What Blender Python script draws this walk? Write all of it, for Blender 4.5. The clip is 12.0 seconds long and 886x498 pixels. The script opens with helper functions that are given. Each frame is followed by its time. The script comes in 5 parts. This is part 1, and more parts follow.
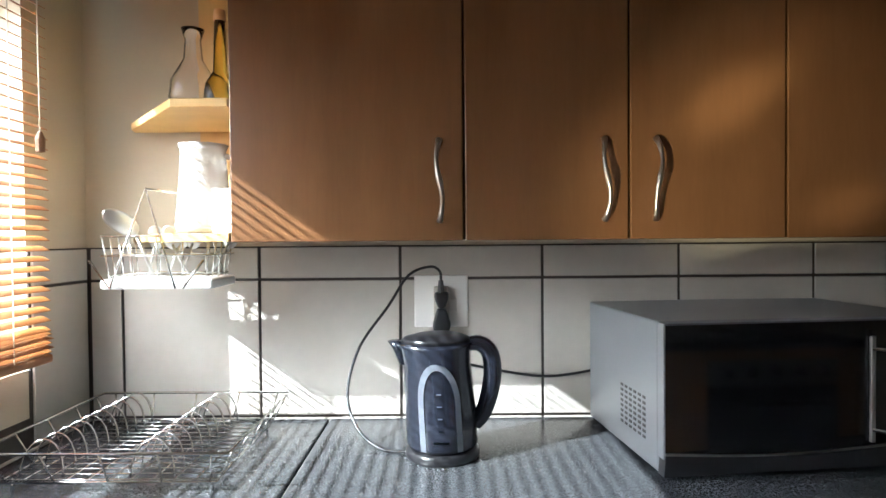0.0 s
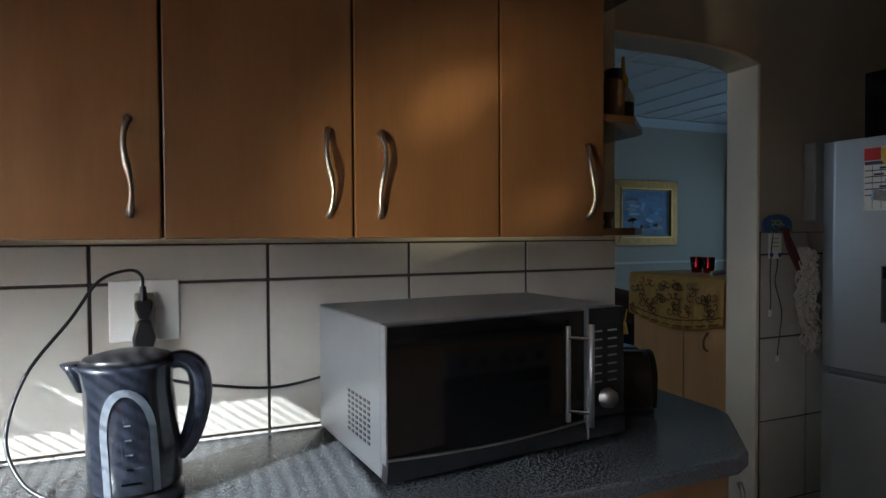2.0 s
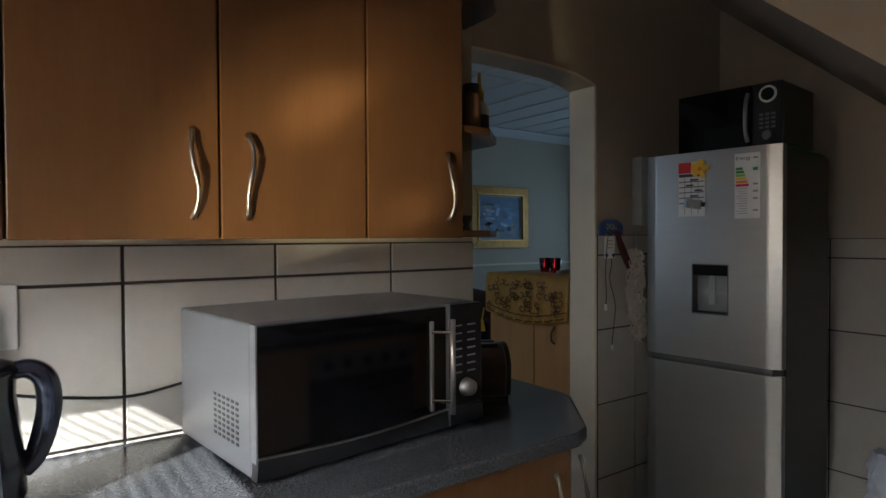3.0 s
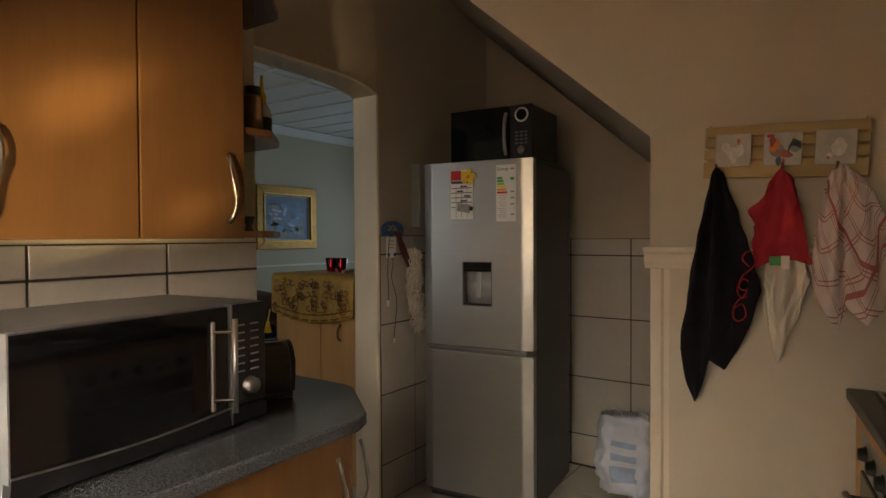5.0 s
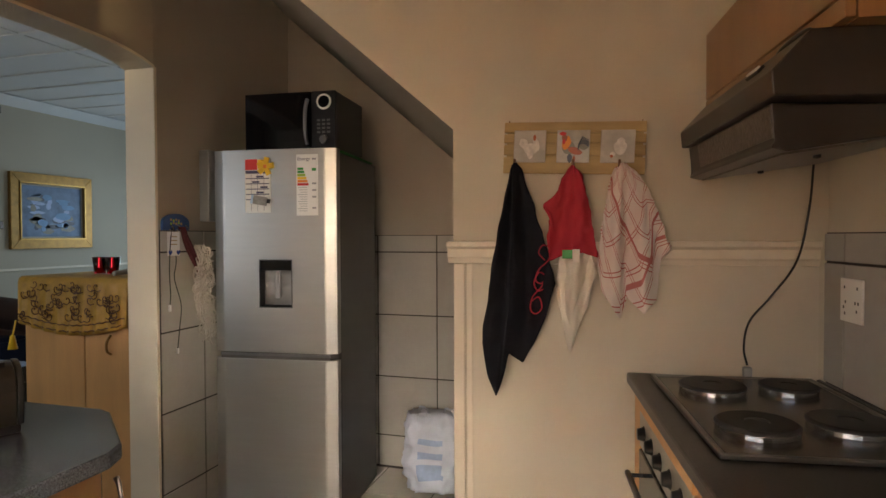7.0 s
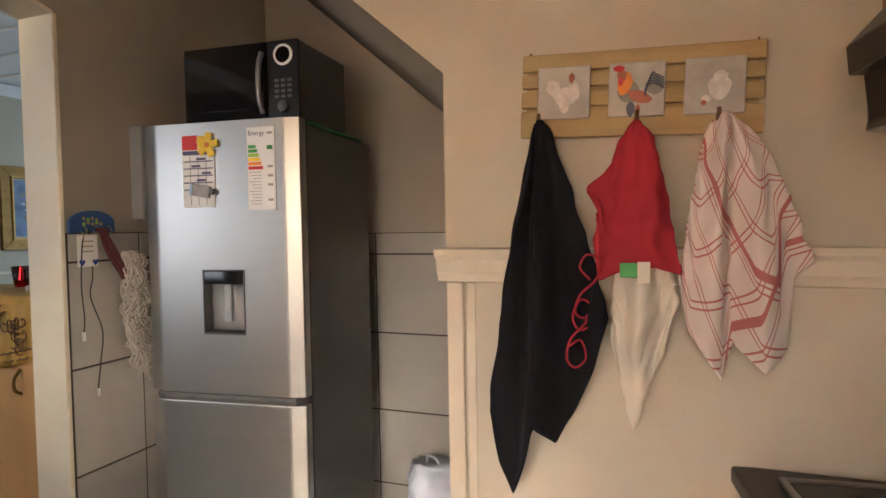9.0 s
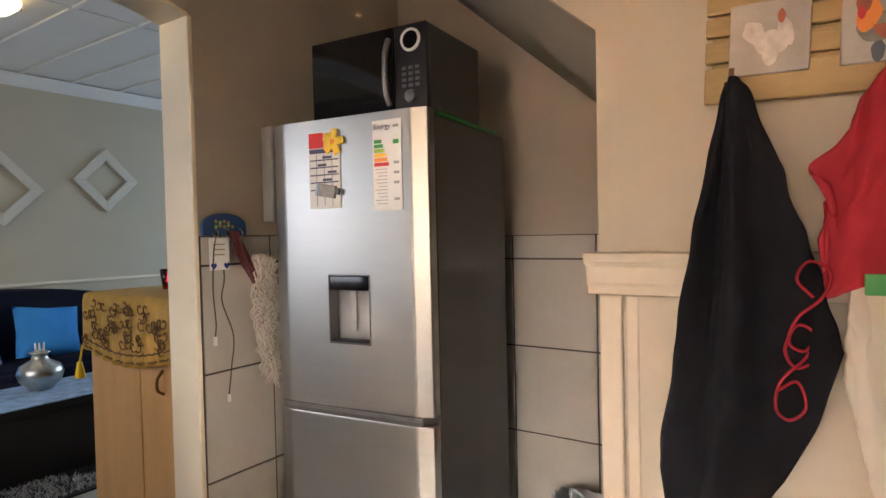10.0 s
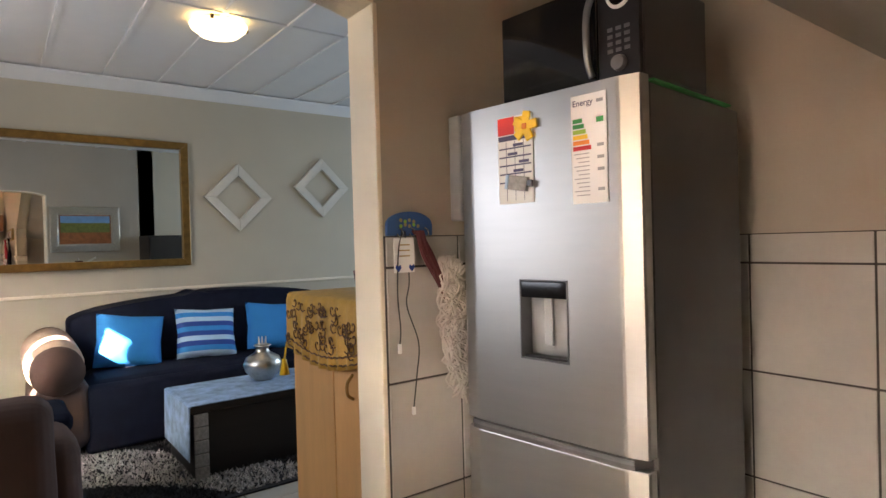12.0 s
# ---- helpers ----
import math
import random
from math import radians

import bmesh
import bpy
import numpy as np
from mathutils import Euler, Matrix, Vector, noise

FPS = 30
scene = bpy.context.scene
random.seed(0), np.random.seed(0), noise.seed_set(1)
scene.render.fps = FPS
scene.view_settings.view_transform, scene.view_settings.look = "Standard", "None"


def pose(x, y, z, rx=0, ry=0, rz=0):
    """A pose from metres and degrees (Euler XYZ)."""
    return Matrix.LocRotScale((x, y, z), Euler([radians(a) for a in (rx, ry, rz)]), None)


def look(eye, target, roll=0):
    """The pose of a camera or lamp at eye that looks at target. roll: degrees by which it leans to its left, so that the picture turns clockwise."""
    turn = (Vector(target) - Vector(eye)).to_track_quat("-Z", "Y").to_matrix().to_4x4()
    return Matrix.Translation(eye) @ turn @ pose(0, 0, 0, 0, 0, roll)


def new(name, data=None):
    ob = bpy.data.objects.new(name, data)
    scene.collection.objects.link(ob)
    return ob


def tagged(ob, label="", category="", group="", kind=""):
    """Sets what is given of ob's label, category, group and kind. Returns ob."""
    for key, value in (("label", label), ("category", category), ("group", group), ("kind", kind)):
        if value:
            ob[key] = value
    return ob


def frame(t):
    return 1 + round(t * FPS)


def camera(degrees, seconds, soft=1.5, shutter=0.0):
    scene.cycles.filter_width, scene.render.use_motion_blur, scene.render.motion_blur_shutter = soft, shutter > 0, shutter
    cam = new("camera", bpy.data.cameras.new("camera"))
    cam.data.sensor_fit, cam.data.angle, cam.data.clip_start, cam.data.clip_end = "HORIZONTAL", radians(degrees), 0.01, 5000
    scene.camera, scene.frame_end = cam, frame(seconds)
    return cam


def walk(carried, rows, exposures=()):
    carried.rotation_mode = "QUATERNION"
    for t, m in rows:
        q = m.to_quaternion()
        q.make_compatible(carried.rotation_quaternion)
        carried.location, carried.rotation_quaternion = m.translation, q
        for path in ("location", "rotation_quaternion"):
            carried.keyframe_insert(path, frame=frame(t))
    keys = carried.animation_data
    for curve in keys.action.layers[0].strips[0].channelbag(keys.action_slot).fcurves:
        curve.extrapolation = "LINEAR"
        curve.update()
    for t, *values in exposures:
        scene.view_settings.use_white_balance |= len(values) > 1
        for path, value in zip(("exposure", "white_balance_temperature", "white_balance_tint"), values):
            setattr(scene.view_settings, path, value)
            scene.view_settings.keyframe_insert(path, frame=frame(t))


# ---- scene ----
cam = camera(73.2, 12.0)
PATH = [
    (0, (0.366, 0.113, 1.37), (0.357, 2.113, 1.333), -0.5),
    (0.5, (0.415, 0.176, 1.371), (0.523, 2.172, 1.323), -0.4),
    (1, (0.475, 0.197, 1.367), (0.743, 2.179, 1.319), -0.4),
    (1.5, (0.498, 0.204, 1.367), (0.989, 2.142, 1.317), -0.3),
    (2, (0.46, 0.198, 1.369), (1.225, 2.045, 1.322), -0.3),
    (2.5, (0.431, 0.181, 1.367), (1.413, 1.923, 1.325), -0.3),
    (3, (0.418, 0.147, 1.364), (1.586, 1.77, 1.327), -0.3),
    (5, (0.363, 0.063, 1.364), (2.015, 1.189, 1.325), -0.3),
    (5.5, (0.366, 0.072, 1.363), (2.102, 1.064, 1.323), -0.4),
    (6, (0.379, 0.081, 1.352), (2.193, 0.923, 1.315), -0.2),
    (6.5, (0.421, 0.081, 1.349), (2.298, 0.771, 1.306), -0.3),
    (7, (0.523, 0.093, 1.345), (2.44, 0.66, 1.302), -0.2),
    (9, (1.281, 0.184, 1.374), (3.152, 0.887, 1.3), -1.0),
    (9.5, (1.412, 0.239, 1.368), (3.192, 1.148, 1.301), -1.1),
    (10, (1.511, 0.29, 1.364), (3.17, 1.406, 1.314), -1.3),
    (10.5, (1.59, 0.313, 1.366), (3.104, 1.619, 1.32), -1.5),
    (11, (1.635, 0.356, 1.36), (3.016, 1.802, 1.324), -1.6),
    (11.5, (1.676, 0.412, 1.351), (2.953, 1.951, 1.324), -1.6),
    (12, (1.721, 0.466, 1.352), (2.928, 2.062, 1.329), -1.6),
]
EXPOSURES = [(0.0, 2.35, 5300, 4), (1.5, 1.9, 5300, 4), (3.0, 2.1, 5700, 7), (5.0, 2.65, 7700, 12), (6.5, 3.4, 7300, 13), (9.0, 4.25, 6800, 15), (12.0, 4.6, 6900, 18)]
walk(cam, [(t, look(eye, target, roll)) for t, eye, target, roll in PATH], EXPOSURES)

# ---- world, sun, large lights ----
world = bpy.data.worlds.new("world")
scene.world = world
world.use_nodes = True
sky = world.node_tree.nodes.new("ShaderNodeTexSky")
sky.sky_type, sky.sun_disc = "NISHITA", False
sky.sun_elevation, sky.sun_rotation = radians(32.4), radians(240)
world.node_tree.links.new(sky.outputs[0], world.node_tree.nodes["Background"].inputs[0])
world.node_tree.nodes["Background"].inputs[1].default_value = 0.05


def lamp(name, kind, energy, m, color=(1, 1, 1), size=(1, 1)):
    data = bpy.data.lights.new(name, kind)
    data.energy, data.color = energy, color
    if kind == "AREA":
        data.shape, data.size, data.size_y = "RECTANGLE", size[0], size[1]
    ob = new(name, data)
    ob.matrix_world = m
    return ob


SUN = Vector((1.0, 0.58, -0.733)).normalized()
sun = lamp("sun", "SUN", 5.0, SUN.to_track_quat("-Z", "Y").to_matrix().to_4x4(), (1, 0.93, 0.82))
sun.data.angle = radians(0.5)
lamp("kitchen_window_light", "AREA", 0.14, look((-0.50, 0.66, 1.6), (1.5, 0.85, 1.2)), (1.0, 0.93, 0.84), (1.3, 0.9))
lamp("living_room_window_light", "AREA", 1.35, look((0.42, 3.6, 1.55), (4, 4.2, 1.0)), (0.78, 0.88, 1.0), (1.4, 1.1))
lamp("living_room_east_window_light", "AREA", 2.1, look((7.12, 4.2, 1.55), (3.0, 4.0, 1.0)), (0.48, 0.72, 1.0), (1.9, 1.2))

# added spots that brighten the wall cabinet doors, set over an unseen, made-up sink
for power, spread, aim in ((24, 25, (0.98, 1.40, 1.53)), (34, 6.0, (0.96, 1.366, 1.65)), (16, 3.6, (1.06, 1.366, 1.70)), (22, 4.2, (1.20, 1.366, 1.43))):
    fill_spot = lamp("cabinet_fill_spot", "SPOT", power, look((-0.08, 0.42, 0.93), aim), (1.0, 0.80, 0.46))
    fill_spot.data.spot_size, fill_spot.data.spot_blend, fill_spot.data.shadow_soft_size = radians(spread), 1.0, 0.03


# ---- materials ----
def material(name, color, rough=0.5, metal=0.0, vary=0.15, scale=6.0, grain=(1, 1, 1), bump=0.1, fine=60.0, spec=0.5, random_tint=0.0, trans=0.0, coat=0.0, spots=0.0):
    m = bpy.data.materials.new(name)
    m.use_nodes = True
    nt = m.node_tree
    b = nt.nodes["Principled BSDF"]
    b.inputs["Roughness"].default_value = rough
    b.inputs["Metallic"].default_value = metal
    b.inputs["Specular IOR Level"].default_value = spec
    b.inputs["Transmission Weight"].default_value = trans
    b.inputs["Coat Weight"].default_value = coat
    b.inputs["Coat Roughness"].default_value = 0.15
    tc = nt.nodes.new("ShaderNodeTexCoord")
    mp = nt.nodes.new("ShaderNodeMapping")
    mp.inputs["Scale"].default_value = grain
    nt.links.new(tc.outputs["Object"], mp.inputs["Vector"])
    n1 = nt.nodes.new("ShaderNodeTexNoise")
    n1.inputs["Scale"].default_value, n1.inputs["Detail"].default_value = scale, 4
    n2 = nt.nodes.new("ShaderNodeTexNoise")
    n2.inputs["Scale"].default_value, n2.inputs["Detail"].default_value = fine, 3
    for n in (n1, n2):
        nt.links.new(mp.outputs[0], n.inputs["Vector"])
    mix = nt.nodes.new("ShaderNodeMix")
    mix.data_type = "RGBA"
    c = Vector(color)
    mix.inputs[6].default_value = (*(c * (1 - vary)), 1)
    mix.inputs[7].default_value = (*[min(1, v * (1 + vary)) for v in color], 1)
    add = nt.nodes.new("ShaderNodeMath")
    add.operation = "MULTIPLY_ADD"
    add.inputs[1].default_value = 0.35 + spots
    nt.links.new(n2.outputs["Fac"], add.inputs[0])
    sub = nt.nodes.new("ShaderNodeMath")
    sub.operation = "SUBTRACT"
    sub.inputs[1].default_value = 0.17 + spots / 2
    nt.links.new(n1.outputs["Fac"], sub.inputs[0])
    nt.links.new(sub.outputs[0], add.inputs[2])
    nt.links.new(add.outputs[0], mix.inputs[0])
    out = mix.outputs[2]
    if random_tint:
        info = nt.nodes.new("ShaderNodeObjectInfo")
        hsv = nt.nodes.new("ShaderNodeHueSaturation")
        rng = nt.nodes.new("ShaderNodeMapRange")
        rng.inputs[3].default_value, rng.inputs[4].default_value = 1 - random_tint, 1 + random_tint
        nt.links.new(info.outputs["Random"], rng.inputs[0])
        nt.links.new(rng.outputs[0], hsv.inputs["Value"])
        nt.links.new(out, hsv.inputs["Color"])
        out = hsv.outputs[0]
    nt.links.new(out, b.inputs["Base Color"])
    if bump:
        bp = nt.nodes.new("ShaderNodeBump")
        bp.inputs["Strength"].default_value, bp.inputs["Distance"].default_value = bump, 0.004
        nt.links.new(add.outputs[0], bp.inputs["Height"])
        nt.links.new(bp.outputs[0], b.inputs["Normal"])
    return m


def glass(name, color=(1, 1, 1), rough=0.02):
    m = bpy.data.materials.new(name)
    m.use_nodes = True
    b = m.node_tree.nodes["Principled BSDF"]
    b.inputs["Base Color"].default_value = (*color, 1)
    b.inputs["Transmission Weight"].default_value = 1
    b.inputs["Roughness"].default_value = rough
    b.inputs["IOR"].default_value = 1.45
    return m


def glowing(name, color, strength):
    m = bpy.data.materials.new(name)
    m.use_nodes = True
    b = m.node_tree.nodes["Principled BSDF"]
    b.inputs["Base Color"].default_value = (*color, 1)
    b.inputs["Emission Color"].default_value = (*color, 1)
    b.inputs["Emission Strength"].default_value = strength
    return m


PLASTER = material("beige_plaster", (0.52, 0.46, 0.35), 0.75, vary=0.06, scale=2.5, fine=90, bump=0.12)
TAUPE = material("taupe_plaster", (0.40, 0.34, 0.27), 0.6, vary=0.07, scale=2.5, fine=90, bump=0.12)
CREAM = material("cream_gloss_paint", (0.80, 0.71, 0.56), 0.45, vary=0.05, scale=4, fine=70, bump=0.08)
# the soffit's shade is put into a darker, greyer plaster colour
SOFFIT = material("shaded_soffit_plaster", (0.34, 0.30, 0.255), 0.6, vary=0.08, scale=2.5, fine=90, bump=0.12)
LOWER = material("beige_lower_wall_paint", (0.55, 0.485, 0.38), 0.6, vary=0.06, scale=2.5, fine=90, bump=0.12)
RAIL = material("cream_rail_paint", (0.64, 0.565, 0.45), 0.45, vary=0.06, scale=4, fine=70, bump=0.08)
GAUGE = material("gauge_grey", (0.20, 0.22, 0.26), 0.3, vary=0.1)
WHITE = material("white_paint", (0.78, 0.77, 0.74), 0.5, vary=0.04, bump=0.05)
TILE = material("grey_glazed_tile", (0.46, 0.43, 0.385), 0.22, vary=0.10, scale=5, fine=40, bump=0.05, random_tint=0.05)
FLOORTILE = material("floor_tile", (0.50, 0.46, 0.40), 0.25, vary=0.10, scale=5, fine=40, bump=0.05, random_tint=0.05)
GROUT = material("dark_grout", (0.055, 0.045, 0.04), 0.9, vary=0.2, fine=120)
WOOD = material("cabinet_wood", (0.130, 0.060, 0.023), 0.26, vary=0.22, scale=3, grain=(5, 5, 0.6), fine=30, bump=0.05, coat=0.3)
# brighter copy of WOOD; the hood cabinet's lighting is put into its colour
LIFTEDWOOD = material("brightened_cabinet_wood", (0.26, 0.125, 0.046), 0.3, vary=0.2, scale=3, grain=(5, 5, 0.6), fine=30, bump=0.05, coat=0.2)
# yellow bounced sunlight on the window-side shelves, put into the wood colour
LITWOOD = material("sunlit_yellow_wood", (0.60, 0.41, 0.16), 0.4, vary=0.15, scale=3, grain=(6, 6, 0.6), fine=30, bump=0.06)
PALE = material("pale_pine", (0.62, 0.34, 0.13), 0.45, vary=0.18, scale=3, grain=(6, 6, 0.6), fine=30, bump=0.08)
PALLET = material("pallet_pine", (0.40, 0.285, 0.125), 0.7, vary=0.3, scale=4, grain=(4, 1, 8), fine=30, bump=0.25)
SLAT = material("honey_wood_slat", (0.36, 0.145, 0.042), 0.35, vary=0.2, scale=4, grain=(6, 0.6, 6), fine=30, bump=0.06, random_tint=0.1)
BROWN = material("brown_board", (0.17, 0.085, 0.04), 0.5, vary=0.2)
COUNTER = material("granite_laminate", (0.056, 0.059, 0.065), 0.22, vary=0.7, scale=150, fine=320, bump=0.04, spots=1.6)
STEEL = material("brushed_steel", (0.46, 0.45, 0.43), 0.38, metal=1, vary=0.05, scale=4, grain=(1, 1, 12), fine=80, bump=0.02)
BOUNCESTEEL = material("sun_bounce_steel", (0.72, 0.70, 0.67), 0.16, metal=1, vary=0.08, scale=8, fine=60, bump=0.0)
SILVER = material("silver_paint", (0.28, 0.29, 0.31), 0.36, metal=0.6, vary=0.05, fine=150, bump=0.03)
CHROME = material("chrome_wire", (0.72, 0.72, 0.70), 0.16, metal=1, vary=0.05, bump=0)
HANDLE = material("satin_handle", (0.42, 0.385, 0.34), 0.3, metal=1, vary=0.05, bump=0)
BLACK = material("black_plastic", (0.012, 0.012, 0.014), 0.28, vary=0.2, bump=0.03)
BLACKGLASS = material("black_glass", (0.006, 0.006, 0.007), 0.06, vary=0.1, bump=0)
KETTLE = material("kettle_plastic", (0.012, 0.014, 0.022), 0.18, vary=0.1, bump=0, coat=0.5)
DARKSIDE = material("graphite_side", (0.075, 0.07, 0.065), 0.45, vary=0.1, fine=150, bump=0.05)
GREY = material("grey_plastic", (0.30, 0.31, 0.32), 0.4, vary=0.08)
MIDGREY = material("dispenser_grey", (0.12, 0.12, 0.125), 0.3, vary=0.1)
WHITEPL = material("white_plastic", (0.80, 0.79, 0.76), 0.35, vary=0.03, bump=0.02)
PAPER = material("white_paper", (0.78, 0.78, 0.76), 0.7, vary=0.04, bump=0.03)
RED = material("red_print", (0.60, 0.03, 0.03), 0.6, vary=0.1)
BLUE = material("blue_paint", (0.015, 0.07, 0.22), 0.4, vary=0.2)
NAVYINK = material("navy_print", (0.05, 0.05, 0.12), 0.6)
GREEN = material("green_print", (0.03, 0.30, 0.06), 0.5)
LIME = material("light_green_print", (0.30, 0.50, 0.05), 0.5)
YELLOW = material("yellow_plastic", (0.85, 0.55, 0.02), 0.4, vary=0.1)
ORANGE = material("orange_print", (0.80, 0.25, 0.03), 0.5)
BLACKCLOTH = material("black_cloth", (0.012, 0.012, 0.016), 0.95, vary=0.3, scale=20, fine=400, bump=0.3, spec=0.2)
REDCLOTH = material("red_cloth", (0.38, 0.028, 0.042), 0.9, vary=0.15, scale=12, fine=400, bump=0.3, spec=0.2)
WHITECLOTH = material("white_cloth", (0.66, 0.61, 0.52), 0.9, vary=0.10, scale=12, fine=400, bump=0.3, spec=0.2)
GOLDCLOTH = material("gold_brocade", (0.50, 0.28, 0.045), 0.45, vary=0.35, scale=25, fine=150, bump=0.4)
GOLDTHREAD = material("bronze_thread", (0.13, 0.055, 0.015), 0.5, vary=0.3, fine=150)
GILT = material("gilt_frame", (0.24, 0.13, 0.032), 0.38, metal=0.6, vary=0.5, scale=20, fine=90, bump=0.3)
BRIGHTGILT = material("bright_gold_leaf", (0.40, 0.24, 0.07), 0.32, metal=0.8, vary=0.3, scale=20, fine=90, bump=0.2)
MIRROR = material("mirror_glass", (0.88, 0.89, 0.88), 0.01, metal=1, vary=0, bump=0)
NAVY = material("navy_throw", (0.008, 0.010, 0.020), 0.95, vary=0.3, scale=10, fine=300, bump=0.3, spec=0.1)
SKYCLOTH = material("bright_blue_cushion", (0.015, 0.24, 0.62), 0.8, vary=0.08, scale=10, fine=300, bump=0.2)
DEEPBLUE = material("deep_blue_stripe", (0.015, 0.06, 0.30), 0.8, vary=0.1, fine=300)
PALEBLUE = material("pale_blue_stripe", (0.45, 0.62, 0.78), 0.8, vary=0.1, fine=300)
SUEDE = material("brown_suede", (0.062, 0.032, 0.024), 0.85, vary=0.2, scale=8, fine=200, bump=0.2)
RUNNER = material("blue_damask", (0.27, 0.40, 0.57), 0.7, vary=0.75, scale=14, fine=50, bump=0.15)
DARKWOOD = material("dark_wood", (0.018, 0.014, 0.012), 0.4, vary=0.3, scale=3, grain=(1, 8, 8))
WEAVE = material("silver_weave", (0.30, 0.29, 0.27), 0.5, vary=0.5, scale=60, fine=150, bump=0.4)
RUG = material("grey_shag", (0.42, 0.40, 0.38), 0.95, vary=0.3, scale=30, fine=200, bump=0.5)
RUGDARK = material("black_shag", (0.014, 0.014, 0.016), 0.95, vary=0.3, scale=30, fine=200, bump=0.5)
SILVERVASE = material("hammered_silver", (0.55, 0.52, 0.47), 0.28, metal=1, vary=0.3, scale=60, fine=200, bump=0.4)
ROPE = material("cotton_mop", (0.50, 0.46, 0.40), 0.95, vary=0.2, fine=200)
MAROON = material("maroon_cord", (0.10, 0.02, 0.022), 0.8, vary=0.3, fine=200)
BAGBLUE = material("blue_plastic_bag", (0.34, 0.44, 0.64), 0.4, vary=0.25, scale=14, fine=60, bump=0.3)
PAINTBLUE = material("blue_landscape_paint", (0.13, 0.20, 0.31), 0.5, vary=0.8, scale=9, fine=30, bump=0.1)
FIELD = material("field_paint", (0.30, 0.10, 0.03), 0.5, vary=0.6, scale=20, fine=60)
MEADOW = material("meadow_paint", (0.14, 0.15, 0.03), 0.5, vary=0.6, scale=25, fine=60)
SKYPAINT = material("sky_paint", (0.15, 0.30, 0.50), 0.5, vary=0.3, scale=12)
CURTAIN = material("brown_curtain", (0.16, 0.12, 0.09), 0.85, vary=0.2, fine=200)
DARKTOP = material("dark_brown_laminate", (0.032, 0.027, 0.024), 0.35, vary=0.5, scale=120, fine=300, bump=0.04, spots=0.6)
HOTPLATE = material("cast_iron_plate", (0.025, 0.023, 0.022), 0.55, vary=0.3, scale=30, bump=0.15)
HOB = material("brown_enamel_hob", (0.055, 0.044, 0.037), 0.24, vary=0.15, bump=0.02)
HOODMETAL = material("dark_hood_metal", (0.040, 0.031, 0.025), 0.32, metal=0.3, vary=0.15)
MESH = material("grease_filter", (0.20, 0.18, 0.16), 0.4, metal=0.8, vary=0.5, scale=90, fine=200, bump=0.5)
EGGSHELL = material("tile_picture_ground", (0.42, 0.385, 0.33), 0.4, vary=0.35, scale=14)
BIRDWHITE = material("white_bird_paint", (0.62, 0.58, 0.52), 0.5, vary=0.35, scale=60)
BIRDBROWN = material("russet_bird_paint", (0.36, 0.09, 0.035), 0.4, vary=0.35, scale=25)
BIRDBLUE = material("slate_bird_paint", (0.06, 0.07, 0.10), 0.4, vary=0.35)
BIRDGREY = material("grey_green_bird_paint", (0.22, 0.21, 0.17), 0.4, vary=0.5, scale=50)
BAG = material("pale_plastic_bag", (0.58, 0.62, 0.72), 0.35, vary=0.12, scale=14, fine=60, bump=0.3)
ARMCLOTH = material("peach_arm_cloth", (0.42, 0.29, 0.22), 0.9, vary=0.3, scale=30, fine=200, bump=0.3)
PLATETRIM = material("dull_steel_trim", (0.28, 0.26, 0.24), 0.35, metal=1, vary=0.1, bump=0)
NICHE = material("dark_niche", (0.085, 0.082, 0.08), 0.3, vary=0.1)


def checked(name, ground, thread):
    """Cloth with crossing pairs of thin woven lines laid out along its own weave."""
    m = material(name, ground, 0.9, vary=0.08, scale=12, fine=400, bump=0.3, spec=0.2)
    nt = m.node_tree
    b = nt.nodes["Principled BSDF"]
    plain = b.inputs["Base Color"].links[0].from_socket
    uv = nt.nodes.new("ShaderNodeUVMap")
    uv.uv_map = "weave"
    sep = nt.nodes.new("ShaderNodeSeparateXYZ")
    nt.links.new(uv.outputs[0], sep.inputs[0])

    def calc(op, a, c, d=0.0):
        n = nt.nodes.new("ShaderNodeMath")
        n.operation = op
        for k, v in enumerate((a, c, d)):
            if isinstance(v, (int, float)):
                n.inputs[k].default_value = v
            else:
                nt.links.new(v, n.inputs[k])
        return n.outputs[0]
    lines = None
    for way, shift in ((0.72, 0.10), (-0.72, 0.86)):
        run = calc("MULTIPLY_ADD", sep.outputs[0], way, calc("ADD", sep.outputs[1], shift))
        cell = calc("FRACT", calc("MULTIPLY", run, 4.2), 0)
        for at, wide in ((0.30, 0.019), (0.44, 0.019)):
            one = calc("COMPARE", cell, at, wide)
            lines = one if lines is None else calc("MAXIMUM", lines, one)
        low = calc("COMPARE", calc("SUBTRACT", run, 1.38 if way > 0 else 0.98), 0.0, 0.022)
        lines = calc("MAXIMUM", lines, low)
    mix = nt.nodes.new("ShaderNodeMix")
    mix.data_type = "RGBA"
    nt.links.new(calc("MULTIPLY", lines, 0.85), mix.inputs[0])
    nt.links.new(plain, mix.inputs[6])
    mix.inputs[7].default_value = (*thread, 1)
    nt.links.new(mix.outputs[2], b.inputs["Base Color"])
    return m


CHECKCLOTH = checked("checked_cloth", (0.66, 0.575, 0.53), (0.40, 0.075, 0.075))
GLASS = glass("clear_glass")
# whitened glass: the jug's sun glare is put into base colour and roughness
RIBBED = material("ribbed_glare_glass", (0.92, 0.92, 0.89), 0.22, vary=0.02, bump=0.1, trans=0.55)
REDGLASS = glass("red_glass", (0.7, 0.02, 0.03))
OIL = glass("yellow_oil", (0.85, 0.6, 0.1))
BULB = glowing("lit_lamp_glass", (1.0, 0.80, 0.40), 0.16)


